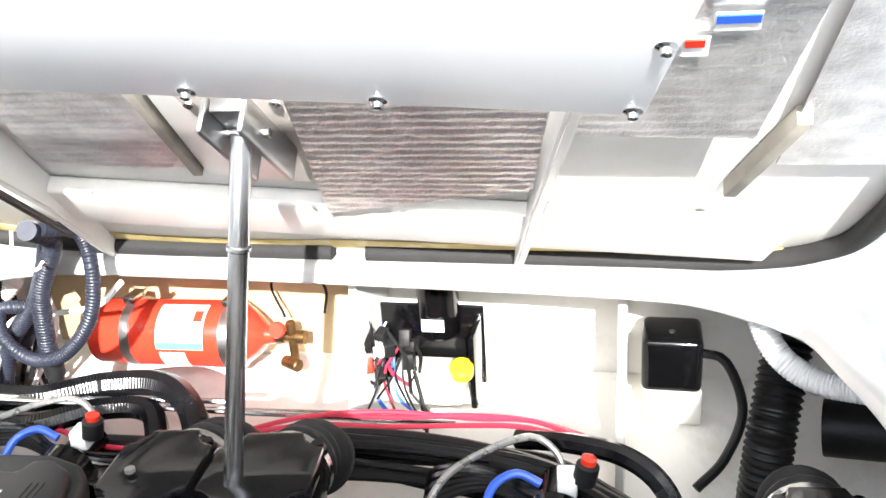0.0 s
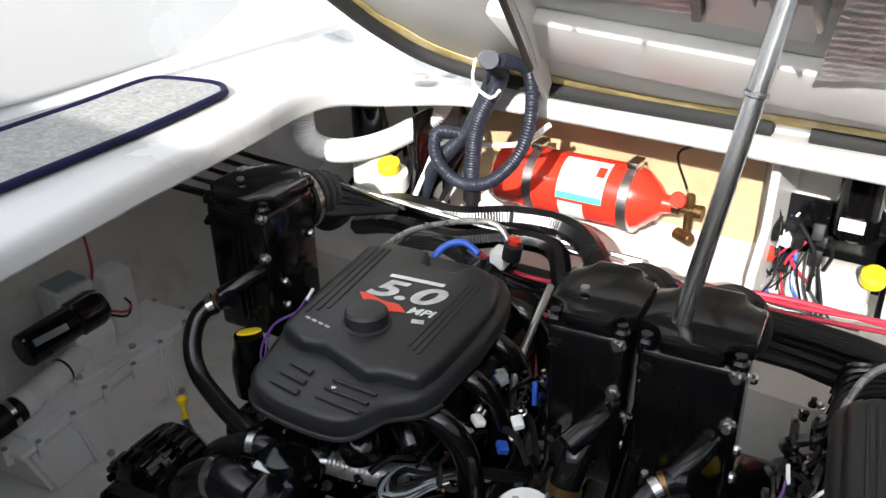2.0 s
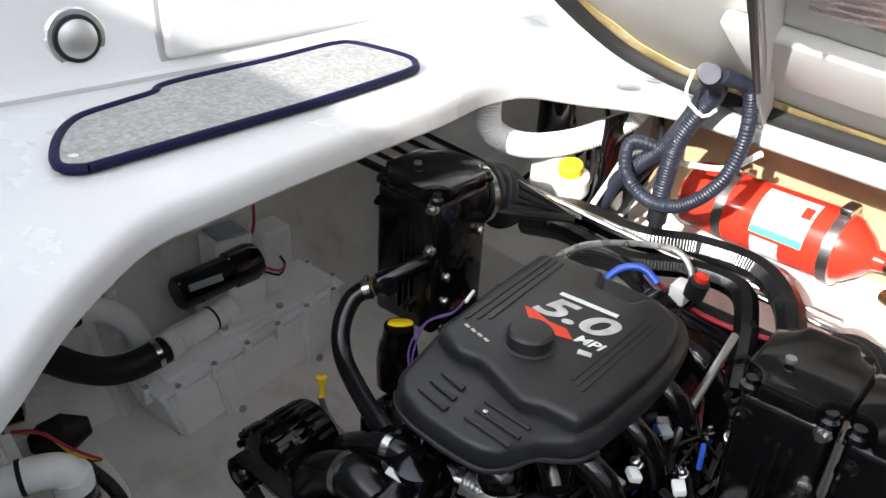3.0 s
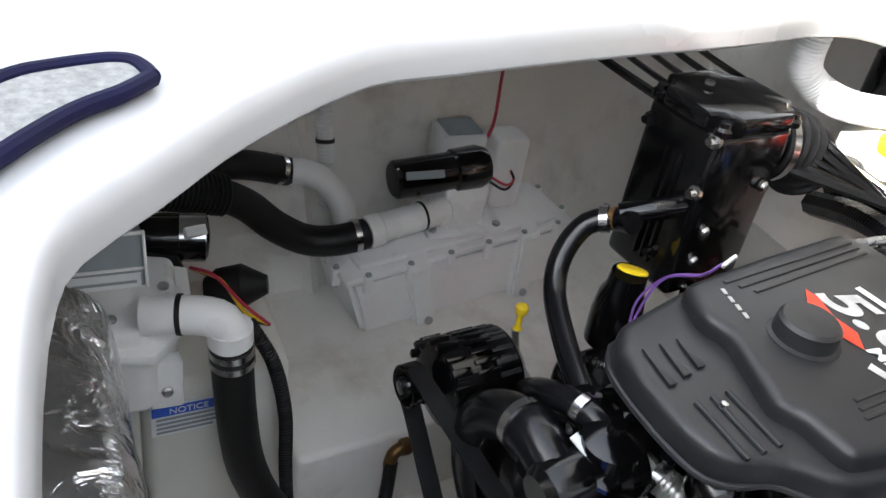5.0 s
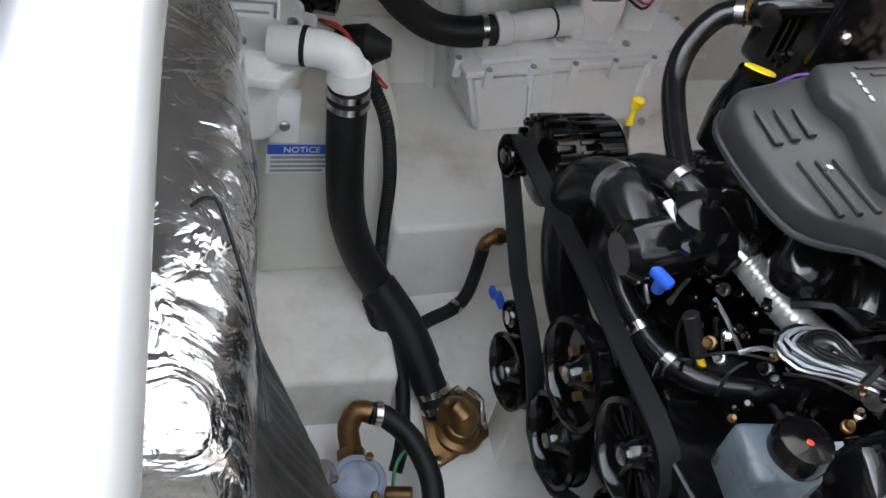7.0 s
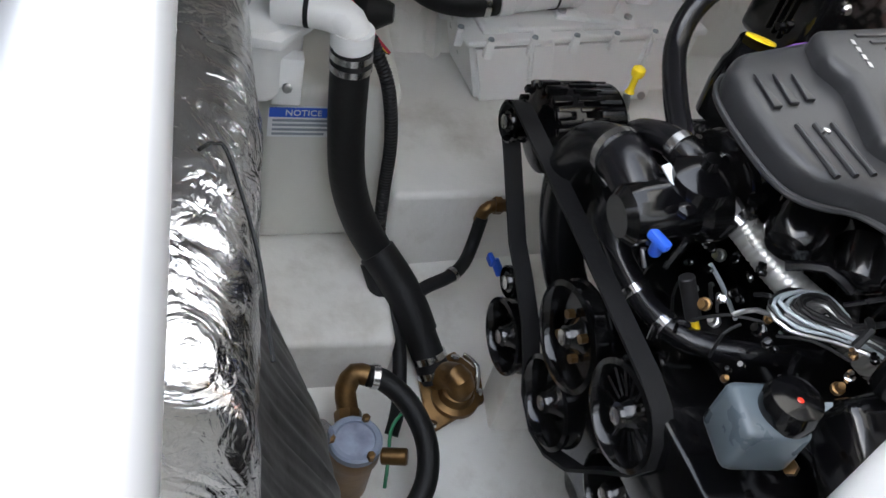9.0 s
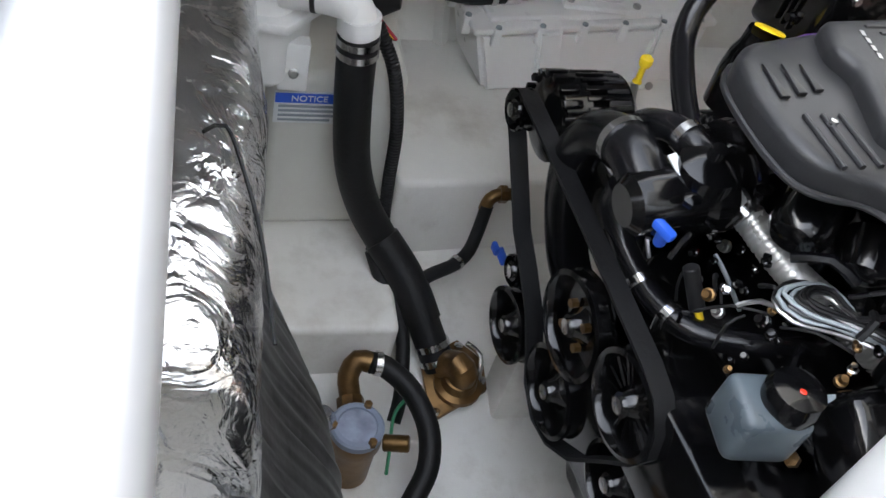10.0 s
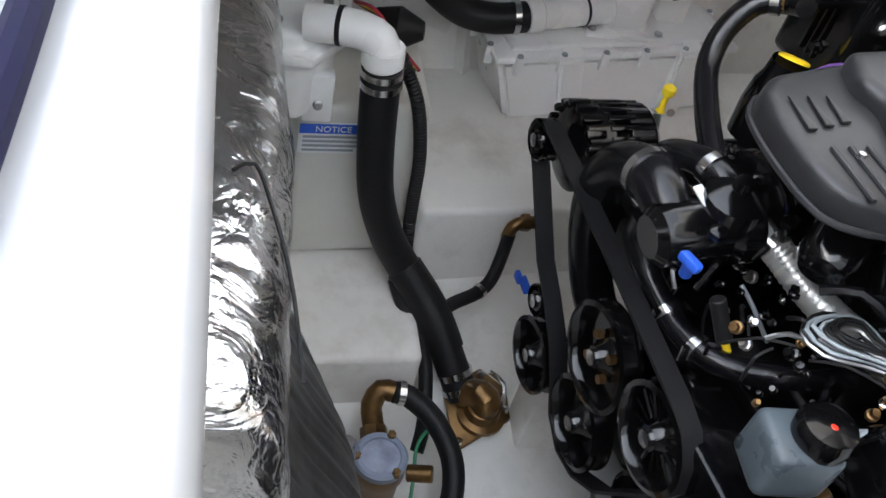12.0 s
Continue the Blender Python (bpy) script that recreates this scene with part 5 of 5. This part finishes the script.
    mx = 0.75 * cx
    m = part("manifold", box((mx - 0.065, -0.11, 0.08), (mx + 0.065, 0.34, 0.358), 0.03, seg=3), BLACK, eng, "black exhaust manifold")
    for y in (-0.03, 0.07, 0.17, 0.3):
        part("bolt", lathe((mx - side * 0.03, y, 0.356), (0, 0, 1), [(0, 0.009), (0.012, 0.008)], 8), ALU, m)
    return r


riser(-0.398, 0.05, 0.712, -1, "tall black cast exhaust riser with bolted cap", 0.07)
riser(0.29, -0.06, 0.71, 1, "tall black cast exhaust riser with bolted cap", 0.056)
part("outlet_stub", tube([(0.3, -0.05, 0.54), (0.3, -0.1, 0.52), (0.29, -0.125, 0.46), (0.285, -0.14, 0.38)], 0.022, 14), BLACK, eng, "black pipe with a clamp")
part("clamp", lathe((0.293, -0.118, 0.475), (-0.1, -0.5, -1), [(0, 0.025), (0.014, 0.025)], 18), BRONZE, eng)

# accessory drive
PY = -0.29


def pulley(name, x, z, r, y=PY, spokes=0, hub=0.016, lab=""):
    prof = [(0, r * 0.9), (0.003, r), (0.006, r), (0.008, r - 0.004), (0.022, r - 0.004), (0.024, r), (0.03, r), (0.032, r * 0.9), (0.026, r * 0.84), (0.012, r * 0.8), (0.012, hub * 1.8), (0.02, hub * 1.3), (0.03, hub)]
    p = part(name, lathe((x, y + 0.016, z), (0, -1, 0), prof, 32), BLACK, eng, lab)
    for k in range(spokes):
        a = k * math.tau / spokes
        part("spoke", rod((x + hub * math.cos(a), y, z + hub * math.sin(a)), (x + r * 0.85 * math.cos(a), y, z + r * 0.85 * math.sin(a)), 0.0035, seg=6), BLACK, p)
    part("hub_bolt", lathe((x, y - 0.012, z), (0, -1, 0), [(0, hub * 0.7), (0.008, hub * 0.7), (0.009, hub * 0.4)], 8), STEEL, p)
    return p


pulley("alternator_pulley", -0.43, 0.292, 0.032)
p = pulley("water_pump_pulley", -0.118, 0.178, 0.077)
for a in (45, 135, 225, 315):
    part("bolt", lathe((-0.118 + 0.03 * math.cos(radians(a)), PY - 0.0, 0.178 + 0.03 * math.sin(radians(a))), (0, -1, 0), [(0, 0.007), (0.01, 0.007)], 6), BRONZE, p)
pulley("steering_pulley", 0.025, 0.208, 0.07, spokes=16)
pulley("crank_pulley", -0.1, 0.05, 0.07, y=PY + 0.002)
pulley("damper", 0.06, 0.07, 0.06, y=PY + 0.02)
pulley("raw_water_pulley", -0.248, 0.014, 0.062)
pulley("tensioner", -0.285, 0.1, 0.026)
bl = [(-0.463, 0.285), (-0.455, 0.312), (-0.43, 0.325), (-0.4, 0.323), (-0.2, 0.306), (0.02, 0.283), (0.06, 0.272), (0.09, 0.242), (0.1, 0.205), (0.085, 0.165), (0.055, 0.12), (0.0, 0.03), (-0.05, -0.012), (-0.1, -0.024), (-0.15, 0.0), (-0.18, 0.045), (-0.215, 0.085), (-0.27, 0.122), (-0.32, 0.15), (-0.42, 0.25)]
rows = [[(x, PY - 0.014, z), (x, PY + 0.014, z)] for x, z in bl + bl[:1]]
part("belt", sheet(rows, 0.005), RUBBER, eng, "black ribbed drive belt")
alt = part("alternator", lathe((-0.43, -0.255, 0.275), (0, 1, 0), [(0, 0.045), (0.01, 0.066), (0.05, 0.07), (0.052, 0.064), (0.075, 0.064), (0.077, 0.07), (0.12, 0.068), (0.135, 0.05), (0.14, 0.02)], 32), BLACK, eng, "black alternator with vent slots")
for k in range(16):
    a = radians(20 + 14 * k)
    d = Vector((math.cos(a), 0, math.sin(a)))
    c = Vector((-0.43, -0.19, 0.275)) + d * 0.069
    b = box((-0.004, -0.022, -0.003), (0.004, 0.022, 0.003), 0.001)
    bmesh.ops.transform(b, matrix=Matrix.Translation(c) @ Matrix.Rotation(-a + math.pi / 2, 4, "Y"), verts=b.verts[:])
    part("fin", b, BLACK, alt)
for k in range(9):
    a = radians(15 + 20 * k)
    d = Vector((math.cos(a), 0, math.sin(a)))
    b = box((-0.006, -0.016, -0.004), (0.006, 0.016, 0.006), 0.002)
    bmesh.ops.transform(b, matrix=Matrix.Translation(Vector((-0.43, -0.238, 0.275)) + d * 0.068) @ Matrix.Rotation(-a + math.pi / 2, 4, "Y"), verts=b.verts[:])
    part("lug", b, BLACK, alt)
for k in range(7):
    a = radians(40 + 16 * k)
    d = Vector((math.cos(a), 0, math.sin(a)))
    b = box((-0.0035, -0.018, -0.002), (0.0035, 0.018, 0.003), 0.001)
    bmesh.ops.transform(b, matrix=Matrix.Translation(Vector((-0.43, -0.158, 0.275)) + d * 0.0675) @ Matrix.Rotation(-a + math.pi / 2, 4, "Y"), verts=b.verts[:])
    part("rib", b, COVER, alt)
part("arm", box((-0.38, -0.24, 0.2), (-0.2, -0.2, 0.3), 0.015), BLACK, alt)
dp = part("dipstick", lathe((-0.453, -0.098, 0.352), (0, 0, 1), [(0, 0.004), (0.003, 0.009), (0.01, 0.011), (0.016, 0.01), (0.02, 0.005)], 14), YELLOW, eng, "yellow dipstick knob")
part("neck", lathe((-0.453, -0.098, 0.325), (0, 0, 1), [(0, 0.008), (0.006, 0.005), (0.028, 0.005)], 10), YELLOW, dp)
part("tube", tube([(-0.458, -0.098, 0.32), (-0.44, -0.08, 0.25), (-0.36, -0.02, 0.15)], 0.006, 8), ALU, dp)

hs = part("thermostat_housing", lathe((-0.135, -0.3, 0.385), (-0.0, 1, 0.15), [(0, 0.026), (0.01, 0.038), (0.026, 0.042), (0.09, 0.042), (0.1, 0.05), (0.125, 0.052), (0.13, 0.045)], 26), BLACK, eng, "black thermostat housing")
part("flange", lathe((-0.142, -0.17, 0.428), (-0.1, 1, 0.25), [(0, 0.056), (0.003, 0.062), (0.012, 0.062), (0.014, 0.058)], 28), BLACK, hs)
part("cover", lathe((-0.135, -0.205, 0.42), (0.1, -0.1, 1), [(0, 0.042), (0.03, 0.038), (0.038, 0.025), (0.042, 0.012), (0.055, 0.01)], 20), BLACK, hs)
part("tag", box((-0.158, -0.25, 0.437), (-0.13, -0.238, 0.441), 0.001, rot=(10, 20, 15)), WHITEP, hs, "white paper tag")
for x, y, z in ((-0.09, -0.25, 0.43), (-0.14, -0.18, 0.46), (-0.08, -0.17, 0.45)):
    part("bolt", lathe((x, y, z), (0.1, -0.2, 1), [(0, 0.011), (0.008, 0.011), (0.01, 0.006)], 6), BLACK, hs)
bt = part("drain_tap", rod((-0.092, -0.262, 0.365), (-0.085, -0.27, 0.392), 0.008), BLUE, eng, "blue drain tap")
part("wing", box((-0.102, -0.278, 0.386), (-0.07, -0.264, 0.4), 0.005, rot=(0, 10, 25)), BLUE, bt)
bt = part("drain_tap", rod((-0.40, -0.24, -0.02), (-0.42, -0.25, 0.0), 0.008), BLUE, eng, "blue drain tap")
part("wing", box((-0.43, -0.262, -0.008), (-0.408, -0.252, 0.01), 0.004), BLUE, bt)


def hose(pts, r, mat, lab, clamps=(), name="hose", ridge=0.0):
    h = part(name, tube(pts, r, 16, ridge=ridge, pitch=0.008), mat, eng, lab)
    line = smooth_path(pts, 0.004)
    for f in clamps:
        i = min(int(f * (len(line) - 1)), len(line) - 4)
        d = line[min(i + 2, len(line) - 1)] - line[max(i - 2, 0)]
        c = part("clamp", lathe(line[i], d, [(0, r), (0, r + 0.003), (0.012, r + 0.003), (0.012, r)], 22), STEEL, h, "stainless hose clamp")
        u, v = basis(d)
        w = u if u.z > v.z else v
        if w.z < 0:
            w = -w
        part("screw", lathe(line[i] + w * (r + 0.006) - d.cross(w).normalized() * 0.012 + d.normalized() * 0.006, d.cross(w), [(0, 0.005), (0.024, 0.005)], 8), STEEL, c)
    return h


hose([(-0.155, -0.265, 0.402), (-0.195, -0.268, 0.413), (-0.24, -0.268, 0.4), (-0.285, -0.266, 0.36), (-0.308, -0.258, 0.295), (-0.3, -0.245, 0.215), (-0.265, -0.225, 0.13), (-0.2, -0.21, 0.09)], 0.032, GLOSSHOSE, "large black coolant hose", (0.13,))
hose([(-0.135, -0.2, 0.438), (-0.17, -0.21, 0.446), (-0.21, -0.215, 0.438), (-0.26, -0.212, 0.405), (-0.31, -0.18, 0.35)], 0.019, GLOSSHOSE, "black coolant hose", (0.22,))
hose([(-0.365, -0.02, 0.56), (-0.395, -0.02, 0.548), (-0.42, -0.05, 0.53), (-0.415, -0.085, 0.49), (-0.385, -0.11, 0.45), (-0.31, -0.14, 0.425), (-0.235, -0.165, 0.412)], 0.0165, GLOSSHOSE, "black coolant hose from the riser", (0.14,))
part("band", lathe((-0.396, -0.02, 0.548), (-1, -0.5, -0.4), [(0, 0.0175), (0.008, 0.0175)], 16), BRONZE, eng)
hose([(-0.13, -0.175, 0.41), (-0.11, -0.165, 0.405), (-0.085, -0.15, 0.397), (-0.047, -0.137, 0.386), (-0.006, -0.119, 0.376), (0.03, -0.085, 0.36), (0.1, -0.02, 0.32), (0.16, 0.01, 0.28)], 0.02, SILVER, "silver reinforced coolant hose", (0.08,), ridge=0.0006)
hose([(-0.18, -0.275, 0.375), (-0.187, -0.268, 0.335), (-0.158, -0.254, 0.3), (-0.111, -0.246, 0.284), (-0.07, -0.24, 0.28), (-0.025, -0.225, 0.285), (0.005, -0.19, 0.292), (0.025, -0.14, 0.3), (0.04, -0.03, 0.29)], 0.0165, GLOSSHOSE, "black water hose", (0.33, 0.46))
hose([(-0.28, 0.0, 0.36), (-0.32, -0.06, 0.35), (-0.35, -0.08, 0.33), (-0.36, -0.06, 0.28)], 0.014, GLOSSHOSE, "black ribbed breather hose", ridge=0.001)
pt = part("fluid_bottle", lathe((-0.352, -0.01, 0.36), (0, 0, 1), [(0, 0.036), (0.05, 0.038), (0.085, 0.034), (0.1, 0.028), (0.123, 0.026)], 22), BLACK, eng, "black fluid bottle")
part("cap", lathe((-0.352, -0.006, 0.485), (-0.25, 0.25, 1), [(0, 0.0225), (0.003, 0.0225), (0.0045, 0.02), (0.005, 0.002)], 22), YELLOW, pt, "bright yellow cap")
part("sensor", rod((-0.055, -0.235, 0.36), (-0.03, -0.215, 0.31), 0.01), RUBBER, eng)
part("sensor_tip", rod((-0.03, -0.215, 0.31), (-0.022, -0.209, 0.298), 0.005), YELLOW, eng)
rs = part("steering_reservoir", box((0.098, -0.283, 0.3), (0.168, -0.203, 0.372), 0.012, seg=3, rot=(0, 0, -12)), FLUIDP, eng, "pale translucent steering reservoir")
part("cap", lathe((0.14, -0.23, 0.368), (0, 0, 1), [(0, 0.03), (0.018, 0.032), (0.028, 0.028), (0.032, 0.017), (0.033, 0.002)], 26), BLACK, rs, "black filler cap")
part("dot", lathe((0.146, -0.234, 0.4012), (0, 0, 1), [(0, 0.004), (0.0008, 0.003)], 8), RED, rs)
bk = part("reservoir_bracket", box((0.05, -0.29, 0.12), (0.2, -0.17, 0.262), 0.01), BLACK, eng, "black steel bracket")
part("arm", box((0.06, -0.16, 0.28), (0.24, -0.1, 0.295), 0.004, rot=(0, 0, 20)), BLACK, bk)
part("bolt", lathe((0.17, -0.2, 0.3), (0, -1, 1), [(0, 0.009), (0.01, 0.009)], 6), BRONZE, bk)
part("bolt", lathe((0.2, -0.28, 0.2), (0, -1, 0), [(0, 0.01), (0.01, 0.01)], 6), BRONZE, bk)
jug = part("overflow_bottle", lathe((0.245, -0.15, 0.26), (0, 0, 1), [(0, 0.03), (0.01, 0.045), (0.15, 0.047), (0.175, 0.044), (0.185, 0.036), (0.186, 0.002)], 28), PVC, eng, "white coolant overflow bottle")
for j in range(3):
    part("mark", box((0.225 + 0.016 * j, -0.155, 0.446), (0.234 + 0.016 * j, -0.14, 0.4468), rot=(0, 0, 20)), INK, jug)
part("rail", tube([(0.13, 0.08, 0.4), (0.13, 0.09, 0.485), (0.128, 0.17, 0.525), (0.125, 0.26, 0.56)], 0.007, 8), ALU, eng, "bare metal fuel rail")
# wiring on the engine
random.seed(21)
for k in range(34):
    a = Vector((random.uniform(0.05, 0.2), random.uniform(-0.15, 0.3), random.uniform(0.36, 0.5)))
    b = a + Vector((random.uniform(-0.05, 0.06), random.uniform(-0.12, 0.12), random.uniform(-0.08, 0.05)))
    part("wire", tube([a, (a + b) / 2 + Vector((0, 0, random.uniform(0, 0.04))), b], random.choice((0.002, 0.003, 0.004, 0.006)), 6, step=0.02), random.choice((RUBBER, RUBBER, RUBBER, GLOSSHOSE, GLOSSHOSE, BLUE, REDWIRE)), eng)
for k in range(9):
    a = Vector((random.uniform(0.08, 0.19), random.uniform(-0.12, 0.25), random.uniform(0.42, 0.5)))
    part("connector", box(a, a + Vector((0.018, 0.024, 0.012)), 0.003, rot=(0, random.uniform(-20, 20), random.uniform(0, 90))), random.choice((PVC, RUBBER, BLUE, YELLOW, INK)), eng)
for k in range(6):
    part("wire", tube([(-0.22, 0.2 + 0.03 * k, 0.5), (-0.2, 0.25 + 0.02 * k, 0.56), (-0.12, 0.3 + 0.01 * k, 0.56), (-0.02, 0.28, 0.53 + 0.006 * k), (0.1, 0.24 + 0.02 * k, 0.5)], 0.005, 6), random.choice((RUBBER, GLOSSHOSE)), eng)
for k in range(13):
    w = 1 - 0.055 * k + random.uniform(-0.05, 0.05)
    c0, z0 = Vector((0.05, -0.14)), 0.385 + 0.0022 * (k % 5) + 0.0015 * k
    loop = [Vector((0.2, 0.0)), Vector((0.12, -0.075)), Vector((0.085, -0.108))] + [c0 + Vector(p) * w for p in ((0.012, 0.042), (-0.03, 0.036), (-0.047, -0.004), (-0.03, -0.044), (0.004, -0.032))] + [Vector((0.082, -0.118)), Vector((0.12, -0.085)), Vector((0.21, -0.01))]
    part("coiled_wire", tube([(p.x + random.uniform(-0.003, 0.003), p.y + random.uniform(-0.003, 0.003), z0 - 0.05 * (j in (0, 10))) for j, p in enumerate(loop)], 0.0026, 6), random.choice((ALU, INK, RUBBER, RUBBER, GLOSSHOSE)), eng, "coiled spare wire")
part("tie", tube([(0.075, -0.1, 0.415), (0.09, -0.112, 0.42), (0.095, -0.125, 0.4)], 0.005, 6), RUBBER, eng)
# small fittings, bolts and plugs round the front of the engine
random.seed(33)
for k in range(46):
    x, y = random.uniform(-0.24, 0.12), random.uniform(-0.25, -0.09)
    z = random.uniform(0.29, 0.4)
    d = Vector((random.uniform(-0.4, 0.4), random.uniform(-1, -0.2), random.uniform(0.2, 1)))
    r0 = random.uniform(0.004, 0.009)
    part("bolt", lathe((x, y, z), d, [(0, r0), (0.006, r0), (0.007, r0 * 0.7), (0.014, r0 * 0.6)], 8), random.choice((STEEL, BLACK, BLACK, ALU, BRONZE, BLACK)), eng)
for k in range(26):
    a = Vector((random.uniform(-0.22, 0.12), random.uniform(-0.25, -0.12), random.uniform(0.28, 0.38)))
    b = a + Vector((random.uniform(-0.06, 0.06), random.uniform(-0.03, 0.08), random.uniform(-0.07, 0.05)))
    part("wire", tube([a, (a + b) / 2 + Vector((0, -0.01, 0.015)), b], random.choice((0.002, 0.003, 0.0055)), 6, step=0.02), random.choice((RUBBER, GLOSSHOSE, GLOSSHOSE, ALU, RUBBER, INK)), eng)
part("intake_horn", lathe((-0.045, -0.125, 0.47), (0.55, -0.75, -0.4), [(0, 0.04), (0.02, 0.036), (0.05, 0.034), (0.062, 0.026), (0.066, 0.01)], 20), BLACK, eng, "glossy black rounded casting")
part("intake_horn", lathe((0.02, -0.09, 0.47), (0.6, -0.6, -0.5), [(0, 0.036), (0.03, 0.03), (0.045, 0.026), (0.052, 0.012)], 20), BLACK, eng, "glossy black rounded casting")
for k in range(2):
    part("wire", tube([(-0.258, 0.048, 0.552), (-0.262, 0.02 + 0.01 * k, 0.535), (-0.29, -0.01, 0.52), (-0.3 + 0.01 * k, -0.04, 0.48), (-0.28, -0.06, 0.44)], 0.0019, 6), PURPLE, eng, "purple wire")
part("clip", box((-0.26, 0.045, 0.55), (-0.2545, 0.075, 0.556), 0.0015, rot=(15, 0, 10)), PVC, eng, "white plug")
part("throttle_cable", tube([(-0.21, 0.14, 0.56), (-0.2, 0.22, 0.585), (-0.16, 0.3, 0.6), (-0.05, 0.38, 0.6), (0.0, 0.36, 0.56), (-0.04, 0.3, 0.54)], 0.006, 8), SILVER, eng, "grey throttle cable")
for k in range(5):
    part("linkage", rod((-0.235, 0.06 + 0.04 * k, 0.5 + 0.004 * k), (-0.205, 0.075 + 0.04 * k, 0.535), 0.006, seg=8), random.choice((STEEL, BLACK)), eng)
th = part("throttle_body", lathe((-0.02, 0.22, 0.52), (0.1, 1, 0.1), [(0, 0.05), (0.06, 0.05), (0.08, 0.03), (0.14, 0.028)], 20), BLACK, eng, "black throttle body")
part("connector", box((-0.01, 0.29, 0.55), (0.02, 0.33, 0.585), 0.004), PVC, th)
part("blue_pipe", tube([(-0.12, 0.26, 0.55), (-0.105, 0.29, 0.575), (-0.07, 0.305, 0.585), (-0.035, 0.3, 0.57)], 0.007, 10), BLUE, th, "bright blue fuel pipe")
part("cap", lathe((0.03, 0.3, 0.575), (0.2, 0, 1), [(0, 0.018), (0.03, 0.018), (0.034, 0.012)], 14), RUBBER, th)
part("red_cap", lathe((0.036, 0.3, 0.607), (0.2, 0, 1), [(0, 0.012), (0.01, 0.012), (0.012, 0.008)], 14), RED, th)
for k, (x, y, z) in enumerate(((-0.24, -0.02, 0.42), (-0.26, 0.12, 0.45), (0.2, -0.1, 0.36), (0.18, 0.1, 0.37))):
    part("hose", tube([(x, y, z), (x + 0.02, y + 0.05, z + 0.03), (x - 0.01, y + 0.12, z + 0.01), (x + 0.02, y + 0.2, z - 0.03)], 0.01, 8), GLOSSHOSE, eng)
# bolts, plugs and short wires along both sides of the cover
random.seed(52)
for k in range(48):
    left = k % 2
    x = random.uniform(-0.262, -0.225) if left else random.uniform(0.105, 0.19)
    y, z = random.uniform(-0.08, 0.3), random.uniform(0.44, 0.53) if left else random.uniform(0.42, 0.5)
    r0 = random.uniform(0.004, 0.008)
    part("bolt", lathe((x, y, z), (random.uniform(-0.4, 0.4), random.uniform(-0.6, 0.2), 1), [(0, r0 * 1.3), (0.004, r0 * 1.3), (0.005, r0), (0.014, r0), (0.016, r0 * 0.6)], 8), random.choice((STEEL, ALU, BLACK, BLACK, RUBBER)), eng)
for k in range(18):
    a = Vector((random.uniform(-0.27, -0.22), random.uniform(-0.08, 0.25), random.uniform(0.44, 0.52)))
    part("wire", tube([a, a + Vector((random.uniform(-0.01, 0.01), 0.04, 0.02)), a + Vector((random.uniform(-0.02, 0.02), 0.1, -0.01))], random.choice((0.003, 0.005, 0.007)), 6, step=0.015), random.choice((RUBBER, GLOSSHOSE, GLOSSHOSE)), eng)
ENGINE = Matrix.Translation((-0.667, 1.03, 0)) @ Matrix.Rotation(radians(7), 4, "Z")
eng.matrix_basis = ENGINE
tagged(eng, group="twin engines")
stb = copy_thing(eng, Matrix.Translation((0.832, 0.0, -0.012)) @ ENGINE)
for e, x in ((eng, -0.7), (stb, 0.1)):
    for dx in (-0.22, 0.22):
        single("engine_bearer", box((x + dx - 0.04, 0.75, -0.42), (x + dx + 0.04, 1.5, -0.08), 0.01), BILGE, "cream painted engine bearer", "bearer", kind="structure")
